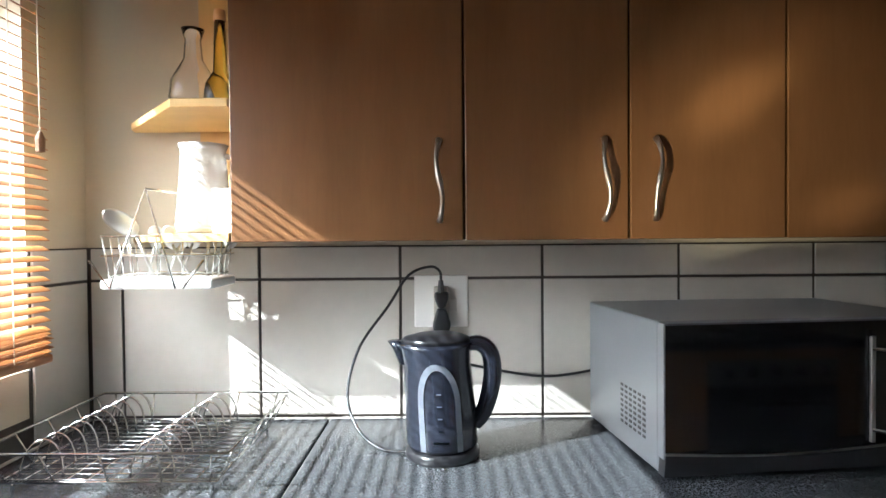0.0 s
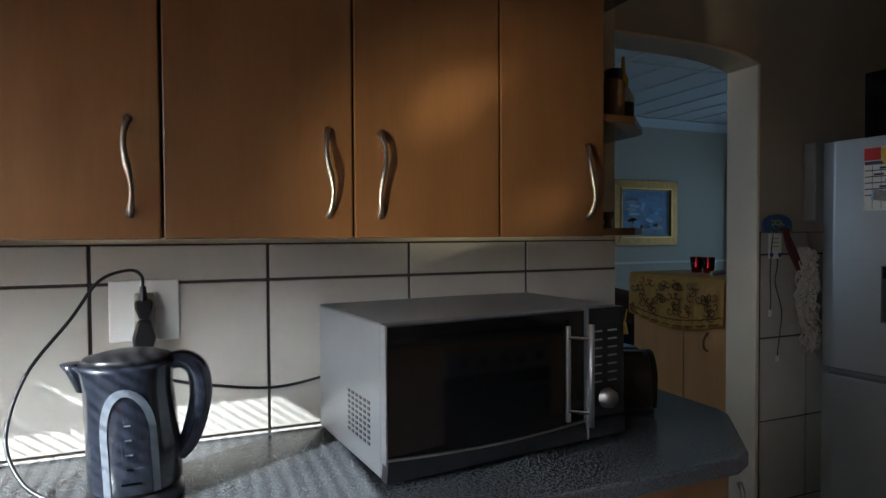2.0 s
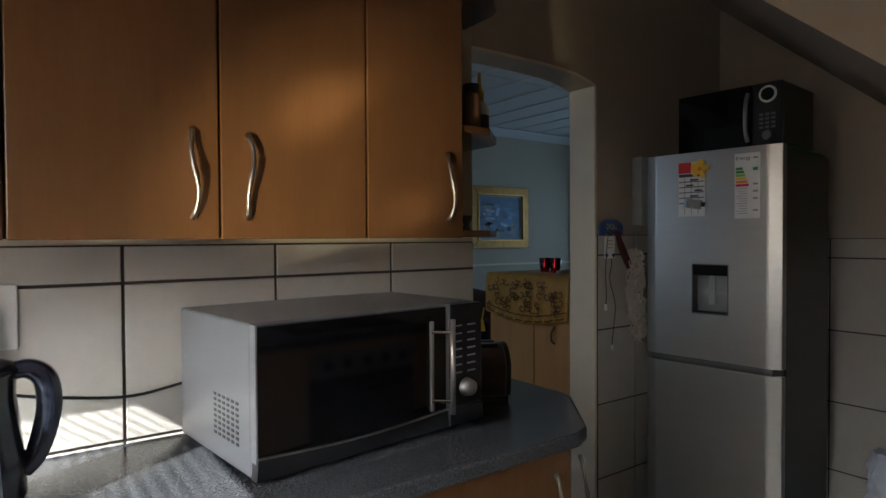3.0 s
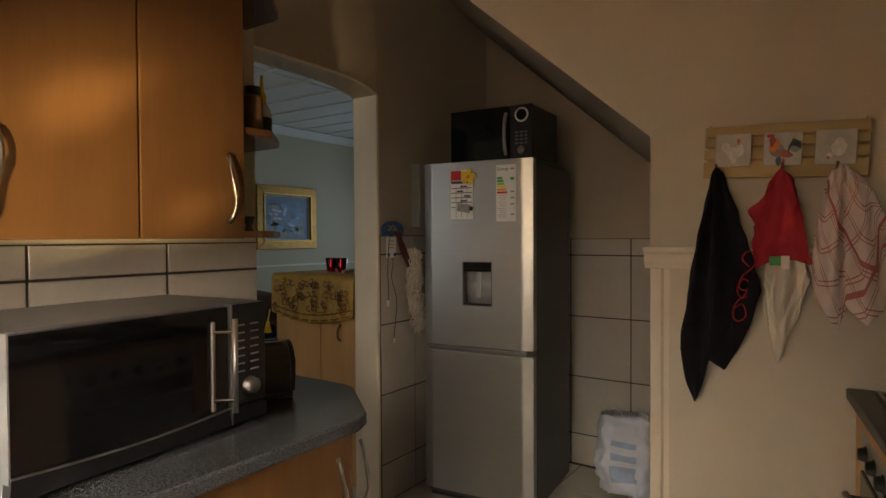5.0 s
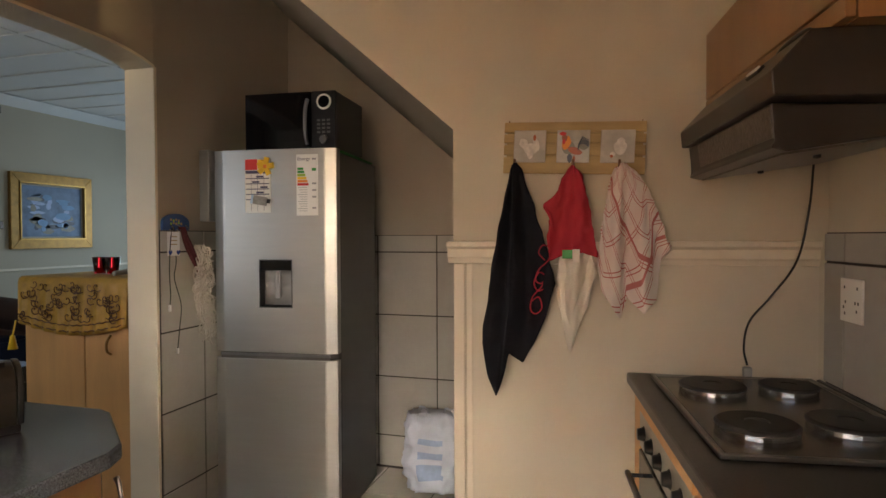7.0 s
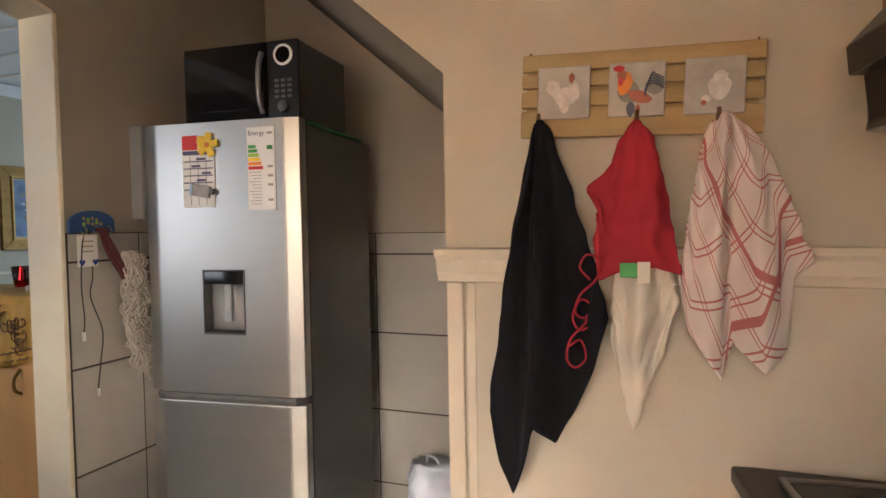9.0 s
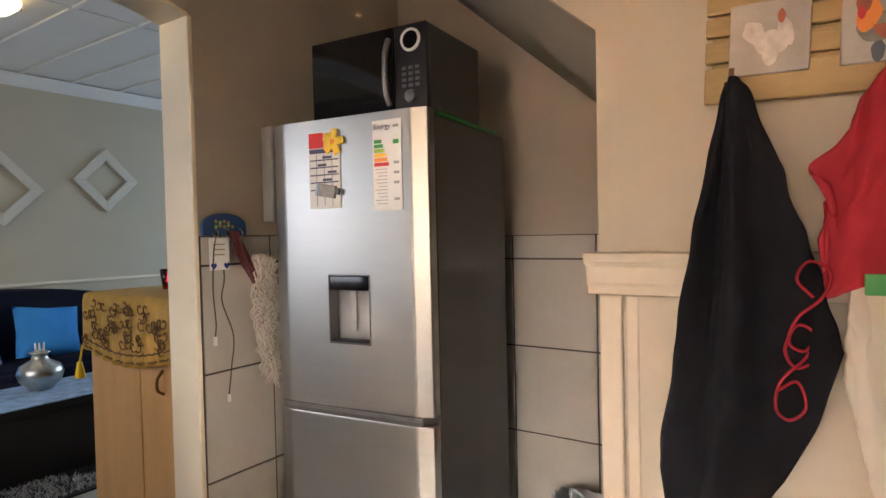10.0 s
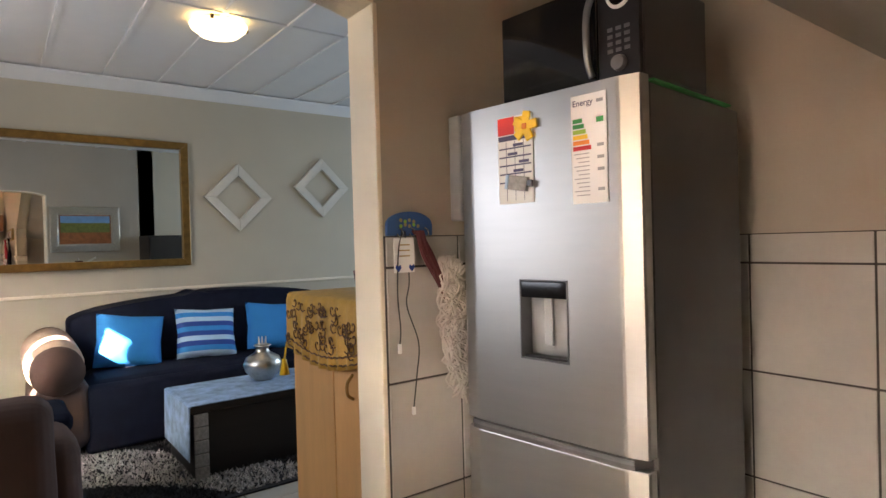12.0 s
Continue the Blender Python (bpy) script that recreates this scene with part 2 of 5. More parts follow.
# ---- mesh helpers ----
def mesh(name, bm, mat, smooth=False):
    data = bpy.data.meshes.new(name)
    bmesh.ops.recalc_face_normals(bm, faces=bm.faces[:])
    if smooth:
        for f in bm.faces:
            f.smooth = True
    bm.to_mesh(data)
    bm.free()
    data.materials.append(mat)
    return data


def part(name, bm, mat, parent=None, label="", smooth=False, m=None):
    ob = new(name, mesh(name, bm, mat, smooth))
    if parent is not None:
        ob.parent = parent
    if m is not None:
        ob.matrix_local = m
    if label:
        tagged(ob, label)
    return ob


def base(name, m, label, category, group="", kind=""):
    ob = new(name)
    ob.matrix_world = m
    return tagged(ob, label, category, group, kind)


def box(x0, x1, y0, y1, z0, z1, bevel=0.0, seg=2, bm=None):
    bm = bm or bmesh.new()
    r = bmesh.ops.create_cube(bm, size=1, matrix=Matrix.LocRotScale(((x0 + x1) / 2, (y0 + y1) / 2, (z0 + z1) / 2), None, (abs(x1 - x0), abs(y1 - y0), abs(z1 - z0))))
    if bevel:
        edges = list({e for v in r["verts"] for e in v.link_edges})
        bmesh.ops.bevel(bm, geom=edges, offset=bevel, segments=seg, affect="EDGES", profile=0.5)
    return bm


def prism(outline, axis, a, b, bevel=0.0, bm=None):
    """A flat outline (two coordinates each) drawn out along an axis from a to b."""
    bm = bm or bmesh.new()

    def at(p, d):
        return {"z": (p[0], p[1], d), "y": (p[0], d, p[1]), "x": (d, p[0], p[1])}[axis]
    lo = [bm.verts.new(at(p, a)) for p in outline]
    hi = [bm.verts.new(at(p, b)) for p in outline]
    bm.faces.new(lo), bm.faces.new(hi)
    n = len(outline)
    sides = [bm.faces.new((lo[i], lo[(i + 1) % n], hi[(i + 1) % n], hi[i])) for i in range(n)]
    if bevel:
        bmesh.ops.bevel(bm, geom=list({e for f in bm.faces for e in f.edges}), offset=bevel, segments=2, affect="EDGES", profile=0.5)
    return bm


def tube(points, r, sides=6, closed=False, bm=None, taper=None):
    bm = bm or bmesh.new()
    pts = [Vector(p) for p in points]
    rings, n = [], len(pts)
    side = None
    for i, p in enumerate(pts):
        if closed:
            d = pts[(i + 1) % n] - pts[i - 1]
        else:
            d = pts[min(i + 1, n - 1)] - pts[max(i - 1, 0)]
        d.normalize()
        if side is None:
            side = d.orthogonal().normalized()
        side = (side - d * side.dot(d)).normalized()
        up = d.cross(side)
        rr = r if taper is None else r * taper[i]
        rings.append([bm.verts.new(p + rr * (math.cos(a) * side + math.sin(a) * up)) for a in (2 * math.pi * k / sides for k in range(sides))])
    for i in range(n if closed else n - 1):
        A, B = rings[i], rings[(i + 1) % n]
        for k in range(sides):
            bm.faces.new((A[k], A[(k + 1) % sides], B[(k + 1) % sides], B[k]))
    if not closed:
        bm.faces.new(rings[0]), bm.faces.new(rings[-1][::-1])
    return bm


def curve(points, steps=8):
    """A smooth line through the points."""
    pts = [Vector(p) for p in points]
    pts = [2 * pts[0] - pts[1], *pts, 2 * pts[-1] - pts[-2]]
    out = []
    for i in range(1, len(pts) - 2):
        a, b, c, d = pts[i - 1:i + 3]
        for k in range(steps):
            t = k / steps
            out.append(0.5 * ((2 * b) + (c - a) * t + (2 * a - 5 * b + 4 * c - d) * t * t + (3 * b - a - 3 * c + d) * t ** 3))
    return out + [pts[-2]]


def lathe(profile, steps=28, bm=None, origin=(0, 0, 0)):
    """Turns a profile of (radius, height) about the upright axis."""
    bm = bm or bmesh.new()
    ox, oy, oz = origin
    rings = []
    for r, z in profile:
        if r < 1e-5:
            rings.append([bm.verts.new((ox, oy, oz + z))])
        else:
            rings.append([bm.verts.new((ox + r * math.cos(2 * math.pi * k / steps), oy + r * math.sin(2 * math.pi * k / steps), oz + z)) for k in range(steps)])
    for A, B in zip(rings, rings[1:]):
        for k in range(steps):
            j = (k + 1) % steps
            f = [A[k % len(A)], A[j % len(A)], B[j % len(B)], B[k % len(B)]]
            f = list(dict.fromkeys(f))
            if len(f) > 2:
                bm.faces.new(f)
    return bm


def wall(name, bm, mat, label):
    ob = part(name, bm, mat)
    return tagged(ob, label, "wall", kind="structure")


def tiles(parent, axis, at, us, vs, mat, proud=0.006, name="wall_tile", gap=0.0035):
    """Tiles on a wall face: us and vs are the joints along the wall and up it; axis is the wall's normal, proud its way out."""
    for u0, u1 in zip(us, us[1:]):
        for v0, v1 in zip(vs, vs[1:]):
            a, b = sorted((at, at + proud))
            if axis == "y":
                bm = box(u0 + gap, u1 - gap, a, b, v0 + gap, v1 - gap, 0.0015, 1)
            elif axis == "x":
                bm = box(a, b, u0 + gap, u1 - gap, v0 + gap, v1 - gap, 0.0015, 1)
            else:
                bm = box(u0 + gap, u1 - gap, v0 + gap, v1 - gap, a, b, 0.0015, 1)
            part(name, bm, mat, parent)


# ---- plan ----
XW, YN, YA, XB, XE, YS = -0.58, 1.68, 2.03, 3.76, 2.555, -0.50   # west wall, counter wall, arch wall, alcove back, towel wall, south wall
ZC, YL, YF, ZL = 2.95, 2.18, 5.9, 2.74                            # kitchen ceiling, partition's far face, living room's far wall and ceiling

# ---- structure ----
SIDE = pose(XE, 0.07, 0, 0, 0, 8)   # the stove side stands eight degrees out of square

def shell():
    g = part("floor", box(-0.8, 7.4, -1.75, 6.1, -0.1, -0.006), GROUT)
    tagged(g, "pale square ceramic floor tiles with dark grout", "floor", kind="structure")
    nx = [XW + 0.0 + 0.36 * k for k in range(13)]
    ny = [-1.5 + 0.36 * k for k in range(14)]
    tiles(g, "z", -0.006, [x for x in nx if x < 3.9], [y for y in ny if y < 3.2], FLOORTILE, 0.006, "floor_tile")
    tiles(g, "z", -0.006, [0.38 + 0.4 * k for k in range(18)], [3.18 + 0.4 * k for k in range(8)], FLOORTILE, 0.006, "floor_tile")
    c = part("ceiling", box(-0.8, 3.95, -1.75, YL, ZC, ZC + 0.1), WHITE)
    tagged(c, "plain white painted ceiling", "ceiling", kind="structure")
    # living room ceiling of long boards with raised cover strips
    bm = box(0.2, 7.4, YL, 6.1, ZL + 0.012, ZL + 0.1)
    x = 0.45
    while x < 7.2:
        box(x, x + 0.03, YL, YF, ZL, ZL + 0.012, bm=bm)
        x += 0.40
    box(0.3, 7.2, 4.05, 4.08, ZL + 0.001, ZL + 0.012, bm=bm)
    c = part("ceiling", bm, WHITE)
    tagged(c, "white boarded ceiling with narrow cover strips", "ceiling", kind="structure")
    bm = prism([(YF, ZL), (YF - 0.09, ZL), (YF - 0.085, ZL - 0.015), (YF - 0.02, ZL - 0.075), (YF, ZL - 0.09)], "x", 0.3, 7.2)
    tagged(part("trim", bm, WHITE), "white moulded cornice under the ceiling", "cornice", kind="structure")

    # west wall with window opening
    bm = box(XW - 0.2, XW, -1.75, -0.45, 0, ZC)
    box(XW - 0.2, XW, 1.452, YL, 0, ZC, bm=bm)
    box(XW - 0.2, XW, -0.45, 1.452, 0, 1.08, bm=bm)
    box(XW - 0.2, XW, -0.45, 1.452, 2.036, ZC, bm=bm)
    w = wall("wall_west", bm, PLASTER, "beige plastered wall with a window and a tiled lower band")
    part("grout_bed", box(XW, XW + 0.004, 1.453, YN, 0.0, 1.352), GROUT, w)
    part("grout_bed", box(XW, XW + 0.004, -1.5, 1.453, 0.0, 0.97), GROUT, w)
    tiles(w, "x", XW + 0.004, [-0.48 + 0.36 * k for k in range(7)], [0.185, 0.545, 0.905], TILE, 0.006)
    tiles(w, "x", XW + 0.004, [1.455, YN - 0.012], [0.905, 1.265, 1.352], TILE, 0.006)

    # counter wall
    w = wall("wall_north", box(XW - 0.2, 1.64, YN, YL, 0, ZC), PLASTER, "beige plastered wall with grey tiles above the counter")
    part("grout_bed", box(XW + 0.004, 1.639, YN - 0.004, YN, 0.5, 1.352), GROUT, w)
    js = [XW + 0.012, -0.482, -0.122, 0.247, 0.618, 0.974, 1.325, 1.639]
    tiles(w, "y", YN - 0.004, js, [0.545, 0.905, 1.265, 1.352], TILE, -0.006)

    # arch wall: the lintel with a shallow curve, and the pier beyond the opening
    xs = [1.64 + (2.663 - 1.64) * k / 16 for k in range(17)]
    arch = [(x, 2.078 + 0.045 * (1 - ((x - 2.1515) / 0.5115) ** 4)) for x in xs]
    bm = prism(arch + [(2.663, ZC), (1.64, ZC)], "y", YA, YL)
    w = wall("wall_arch", bm, TAUPE, "taupe plastered lintel over a shallow arched opening")
    bm = prism(arch + [(x, z + 0.012) for x, z in reversed(arch)], "y", YA - 0.003, YL + 0.003)
    bm2 = box(2.658, 2.675, YA - 0.004, YL + 0.004, 0, 2.084, 0.004)
    j = part("trim", bm, CREAM)
    tagged(j, "cream painted underside of the arch", "arch trim", kind="structure")
    tagged(part("trim", bm2, CREAM), "cream painted jamb of the arched opening", "door jamb", kind="structure")
    tagged(part("trim", box(1.635, 1.648, YN + 0.02, YL + 0.003, 0, 2.09, 0.004), CREAM), "cream painted jamb of the arched opening", "door jamb", kind="structure")
    w = wall("wall_fridge", box(2.664, XB + 0.2, YA, YL, 0, ZC), TAUPE, "taupe plastered wall with grey tiles below")
    part("grout_bed", box(2.676, XB, YA - 0.004, YA, 0, 1.375), GROUT, w)
    tiles(w, "y", YA - 0.004, [2.676, 2.96, 3.32, 3.68, XB - 0.002], [0.003, 0.2, 0.56, 0.92, 1.278, 1.375], TILE, -0.006)

    # alcove back wall
    w = wall("wall_alcove", box(XB, XB + 0.2, 0.3, YL, 0, ZC), TAUPE, "taupe alcove wall with grey tiles below")
    part("grout_bed", box(XB - 0.004, XB, 0.5, YA, 0, 1.352), GROUT, w)
    tiles(w, "x", XB - 0.004, [0.505, 0.725, 1.085, 1.445, 1.805, YA - 0.012], [0.003, 0.185, 0.53, 0.89, 1.254, 1.352], TILE, -0.006)

    # towel wall, with the sloping flight of stairs above the alcove
    prof = [(-1.75, 0), (0.655, 0), (0.655, 1.72), (2.03, 2.91), (2.03, ZC), (-1.75, ZC)]
    w = wall("wall_east", prism(prof, "x", XE, XE + 0.12), PLASTER, "beige plastered wall cut off by the slope of a stair")
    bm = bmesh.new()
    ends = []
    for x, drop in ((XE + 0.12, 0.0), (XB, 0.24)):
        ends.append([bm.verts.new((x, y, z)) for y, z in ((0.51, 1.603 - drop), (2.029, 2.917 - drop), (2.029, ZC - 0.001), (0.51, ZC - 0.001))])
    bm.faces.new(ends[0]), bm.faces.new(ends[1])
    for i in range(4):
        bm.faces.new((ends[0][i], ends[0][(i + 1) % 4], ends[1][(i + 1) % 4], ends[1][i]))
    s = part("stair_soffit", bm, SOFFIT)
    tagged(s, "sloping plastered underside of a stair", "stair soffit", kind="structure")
    wall("wall_under_stair", box(XE + 0.12, XB + 0.2, 0.3, 0.5, 0, ZC), TAUPE, "taupe wall closing the alcove under the stair")
    # dado rail with its moulded profile, and the edge bead under it
    rail = [(0, 1.250), (-0.010, 1.252), (-0.014, 1.266), (-0.018, 1.272), (-0.021, 1.300), (-0.034, 1.310), (-0.036, 1.324), (0, 1.326)]
    bm = prism([(XE + x, z) for x, z in rail], "y", -0.48, 0.672, bm=None)
    prism([(0.655 - x * 0.6, z) for x, z in rail], "x", XE + 0.0005, XE + 0.12, bm=bm)
    tagged(part("trim", bm, RAIL), "cream moulded dado rail on the wall", "dado rail", kind="structure")
    bm = box(XE - 0.012, XE, 0.612, 0.652, 0, 1.25, 0.004)
    box(XE - 0.007, XE, 0.585, 0.606, 0, 1.25, 0.003, bm=bm)
    tagged(part("trim", bm, RAIL), "cream vertical bead at the wall's edge", "wall trim", kind="structure")
    tagged(part("wall_panel", box(XE - 0.004, XE, -0.48, 0.586, 0, 1.25), LOWER), "cream painted lower wall below the dado rail", "wall", kind="structure")

    # walls behind the camera
    w = wall("wall_south", box(-1.45, 0.25, -0.72, -0.57, 0, ZC), PLASTER, "plastered wall with tiles behind the stove")
    w.matrix_world = SIDE
    part("grout_bed", box(-1.45, -0.005, -0.57, -0.566, 0.5, 1.352), GROUT, w)
    tiles(w, "y", -0.566, [-1.445, -1.27, -0.91, -0.55, -0.19, -0.012], [0.545, 0.905, 1.265, 1.352], TILE, 0.006)
    wall("wall_side", box(1.15, 1.30, -1.75, -0.80, 0, ZC), PLASTER, "plain beige plastered wall")
    wall("wall_back", box(-0.8, 1.15, -1.7, -1.5, 0, ZC), PLASTER, "plain beige plastered wall")

    # living room
    wall("wall_living_north", box(0.1, 7.4, YF, YF + 0.2, 0, ZL + 0.1), PLASTER, "long pale beige plastered living room wall")
    tagged(part("trim", box(0.3, 7.2, YF - 0.015, YF, 1.01, 1.035, 0.005), CREAM), "cream dado rail on the living room wall", "dado rail", kind="structure")
    wall("wall_living_east", east_living(), PLASTER, "pale beige living room wall with a window")
    bm = box(0.1, 0.3, YL, 2.9, 0, ZL + 0.1)
    box(0.1, 0.3, 4.45, YF, 0, ZL + 0.1, bm=bm)
    box(0.1, 0.3, 2.9, 4.45, 0, 1.0, bm=bm)
    box(0.1, 0.3, 2.9, 4.45, 2.46, ZL + 0.1, bm=bm)
    wall("wall_living_west", bm, PLASTER, "pale beige living room wall with a window")
    wall("wall_living_south", box(XB + 0.2, 7.4, YL - 0.2, YL, 0, ZL + 0.1), PLASTER, "pale beige living room wall")


def east_living():
    bm = box(7.2, 7.4, YL, 3.2, 0, ZL + 0.1)
    box(7.2, 7.4, 5.2, YF, 0, ZL + 0.1, bm=bm)
    box(7.2, 7.4, 3.2, 5.2, 0, 0.9, bm=bm)
    return box(7.2, 7.4, 3.2, 5.2, 2.2, ZL + 0.1, bm=bm)


def window(name, x, y0, y1, z0, z1, label):
    w = base(name, pose(x, 0, 0), label, "window", kind="structure")
    fr = [box(-0.03, 0.03, y0, y1, z0, z0 + 0.05), box(-0.03, 0.03, y0, y1, z1 - 0.05, z1),
          box(-0.03, 0.03, y0, y0 + 0.05, z0 + 0.05, z1 - 0.05), box(-0.03, 0.03, y1 - 0.05, y1, z0 + 0.05, z1 - 0.05)]
    for b in fr:
        part("window_frame", b, WHITE, w)
    if y1 - y0 > 1.8:
        ym = y0 + 0.30 * (y1 - y0)
        part("mullion", box(-0.03, 0.03, ym - 0.035, ym + 0.035, z0 + 0.05, z1 - 0.05), WHITE, w)
    p = part("pane", box(-0.003, 0.003, y0 + 0.05, y1 - 0.05, z0 + 0.05, z1 - 0.05), GLASS, w)
    p.visible_shadow = False


shell()
window("window_1", XW - 0.12, -0.45, 1.452, 1.08, 2.036, "white framed kitchen window behind a wooden blind")
window("window_2", 0.2, 2.9, 4.45, 1.0, 2.46, "white framed living room window")


def blind():
    b = base("venetian_blind", pose(XW + 0.045, 0, 0), "honey brown wooden venetian blind with open slats", "blind")
    y0, y1 = -0.50, 1.45
    slat = prism([(-0.0125, 0.0), (-0.006, 0.0008), (0.0, 0.0011), (0.006, 0.0008), (0.0125, 0.0), (0.0125, -0.0014), (0.0, -0.0003), (-0.0125, -0.0014)], "y", y0, y1)
    data = mesh("slat", slat, SLAT)
    z, k = 1.175, 0
    while z < 2.16:
        s = new("slat", data)
        s.parent = b
        s.matrix_local = pose(0, 0, z, 0, 25, 0)
        z += 0.0225
    for i in range(5):
        s = new("slat", data)
        s.parent = b
        s.matrix_local = pose(0.004 * (i % 2), 0, 1.125 + 0.010 * i, 0, 14, 0)
    part("bottom_bar", box(-0.014, 0.016, y0, y1, 1.098, 1.118, 0.006), SLAT, b)
    part("head_rail", box(-0.03, 0.03, y0, y1, 2.16, 2.21, 0.004), SLAT, b)
    for y in (-0.3, 0.2, 0.8, 1.33):
        for dx in (-0.013, 0.013):
            part("ladder_cord", tube([(dx, y, 1.11), (dx, y, 2.17)], 0.0012, 4), WHITECLOTH, b)
    part("pull_cord", tube([(0.035, 1.39, 1.60), (0.033, 1.39, 2.17)], 0.0016, 5), WHITECLOTH, b)
    part("cord_toggle", lathe([(0, 0), (0.009, 0.002), (0.010, 0.03), (0.004, 0.045), (0, 0.047)], 10), BROWN, b, m=pose(0.035, 1.39, 1.56))


window("window_3", 7.3, 3.2, 5.2, 0.9, 2.2, "white framed window at the end of the living room")
blind()


# ---- kitchen units ----
def bow_handle(parent, x, y, z0, z1, mat=HANDLE, flip=1, name="handle"):
    n, pts, tap = 14, [], []
    for k in range(n + 1):
        t = k / n
        pts.append((x + flip * 0.006 * math.sin(2 * math.pi * t), y - 0.026 * math.sin(math.pi * t) ** 0.6 - 0.002, z0 + (z1 - z0) * t))
        tap.append(1.25 - 0.45 * abs(math.sin(2 * math.pi * t)))
    return part(name, tube(pts, 0.0054, 8, taper=tap), mat, parent, "satin metal bow handle", True)


YC = 1.366


def wall_units():
    edges = ((-0.088, 0.406, 1), (0.406, 0.752, 1), (0.752, 1.081, 0), (1.081, 1.362, 1))
    for x0, x1, right in edges:
        c = base("wall_cabinet", pose(0, 0, 0), "warm brown wood wall cabinet with one door, above the counter", "cabinet", "wall cabinets over the counter")
        part("body", box(x0 + 0.001, x1 - 0.001, YC + 0.021, YN - 0.001, 1.366, 2.08), WOOD, c)
        d = part("door", box(x0 + 0.002, x1 - 0.002, YC, YC + 0.019, 1.364, 2.08, 0.003), WOOD, c)
        hx = x1 - 0.052 if right else x0 + 0.055
        bow_handle(d, hx, YC, 1.405, 1.575, flip=1 if right else -1)
    # open end shelves
    left = [(-0.09, YC), (-0.21, YC), (-0.43, 1.63), (-0.44, YN - 0.012), (-0.09, YN - 0.012)]
    right = [(1.364, YC + 0.01), (1.46, YC + 0.01), (1.59, 1.50), (1.60, 1.53), (1.60, YN - 0.012), (1.364, YN - 0.012)]
    for outline, zs, lab in ((left, (1.366, 1.650, 2.06), "open wooden end shelf unit beside the window"), (right, (1.366, 1.640, 2.03), "open wooden end shelf unit beside the arch")):
        u = base("end_shelf", pose(0, 0, 0), lab, "shelf", "end shelves of the wall cabinets")
        for z in zs:
            part("shelf", prism(outline, "z", z, z + 0.018, 0.002), LITWOOD if outline is left else WOOD, u)
    part("back_panel", box(-0.27, -0.095, YN - 0.0115, YN - 0.011 + 0.0, 1.386, 2.058), LITWOOD, bpy.data.objects["end_shelf"])


wall_units()


def base_units():
    c = base("countertop", pose(0, 0, 0), "dark speckled granite-look worktop with a clipped corner", "countertop")
    right = [(0.06, 1.10), (1.50, 1.10), (1.556, 1.125), (1.735, 1.34), (1.75, 1.38), (1.75, YN - 0.012), (0.06, YN - 0.012)]
    part("worktop", prism(right, "z", 0.865, 0.90, 0.006), COUNTER, c)
    part("worktop", prism([(XW + 0.012, 1.10), (0.057, 1.10), (0.057, YN - 0.012), (XW + 0.012, YN - 0.012)], "z", 0.865, 0.899, 0.004), COUNTER, c)
    for x0, x1 in ((XW + 0.012, 0.05), (0.05, 0.56), (0.56, 1.06), (1.06, 1.52)):
        b = base("base_cabinet", pose(0, 0, 0), "warm brown wood base cabinet under the worktop", "cabinet", "base cabinets under the worktop")
        part("body", box(x0, x1 - 0.002, 1.16, YN - 0.012, 0.1, 0.864), WOOD, b)
        d = part("door", box(x0 + 0.002, x1 - 0.004, 1.14, 1.158, 0.12, 0.855, 0.003), WOOD, b)
        bow_handle(d, x1 - 0.06, 1.14, 0.64, 0.80)
        part("plinth", box(x0, x1 - 0.002, 1.20, 1.22, 0.0, 0.1), BROWN, b)
    b = base("base_cabinet", pose(0, 0, 0), "warm brown wood corner base cabinet with an angled door", "cabinet", "base cabinets under the worktop")
    part("body", prism([(1.522, 1.16), (1.545, 1.17), (1.70, 1.36), (1.71, YN - 0.012), (1.522, YN - 0.012)], "z", 0.0, 0.864), WOOD, b)
    bow_handle(b, 1.60, 1.19, 0.62, 0.80)


base_units()


def added_sink_unit():
    """Unseen bowed steel sink top, added under the window to bounce sun onto cabinets."""
    c = base("added_sink_unit", pose(0, 0, 0), "unseen stainless steel sink top on a wood cabinet, added under the window to bounce sun", "sink")
    x0, x1, y0, y1, nx, ny = XW + 0.012, 0.0, -0.10, 1.095, 30, 60
    bm = bmesh.new()
    grid = []
    for j in range(ny + 1):
        y = y0 + (y1 - y0) * j / ny
        row = []
        for i in range(nx + 1):
            x = x0 + (x1 - x0) * i / nx
            z = 0.893 + 0.007 * noise.noise(Vector((3.1 * x, 2.6 * y, 4.0))) + 0.0012 * noise.noise(Vector((11 * x, 9 * y, 1.0)))
            bowl = max(0, 1 - ((x + 0.29) / 0.20) ** 6) * max(0, 1 - ((y - 0.13) / 0.20) ** 6)
            row.append(bm.verts.new((x, y, z - 0.16 * min(1, 2.5 * bowl))))
        grid.append(row)
    for A, B in zip(grid, grid[1:]):
        for i in range(nx):
            bm.faces.new((A[i], A[i + 1], B[i + 1], B[i]))
    part("bounce_top", bm, BOUNCESTEEL, c, smooth=True)
    part("body", box(x0, x1 - 0.03, y0, y1, 0.1, 0.70), WOOD, c)
    part("front", box(x1 - 0.028, x1 - 0.01, y0, y1, 0.1, 0.88, 0.003), WOOD, c)
    part("plinth", box(x1 - 0.08, x1 - 0.06, y0, y1, 0, 0.1), BROWN, c)


added_sink_unit()


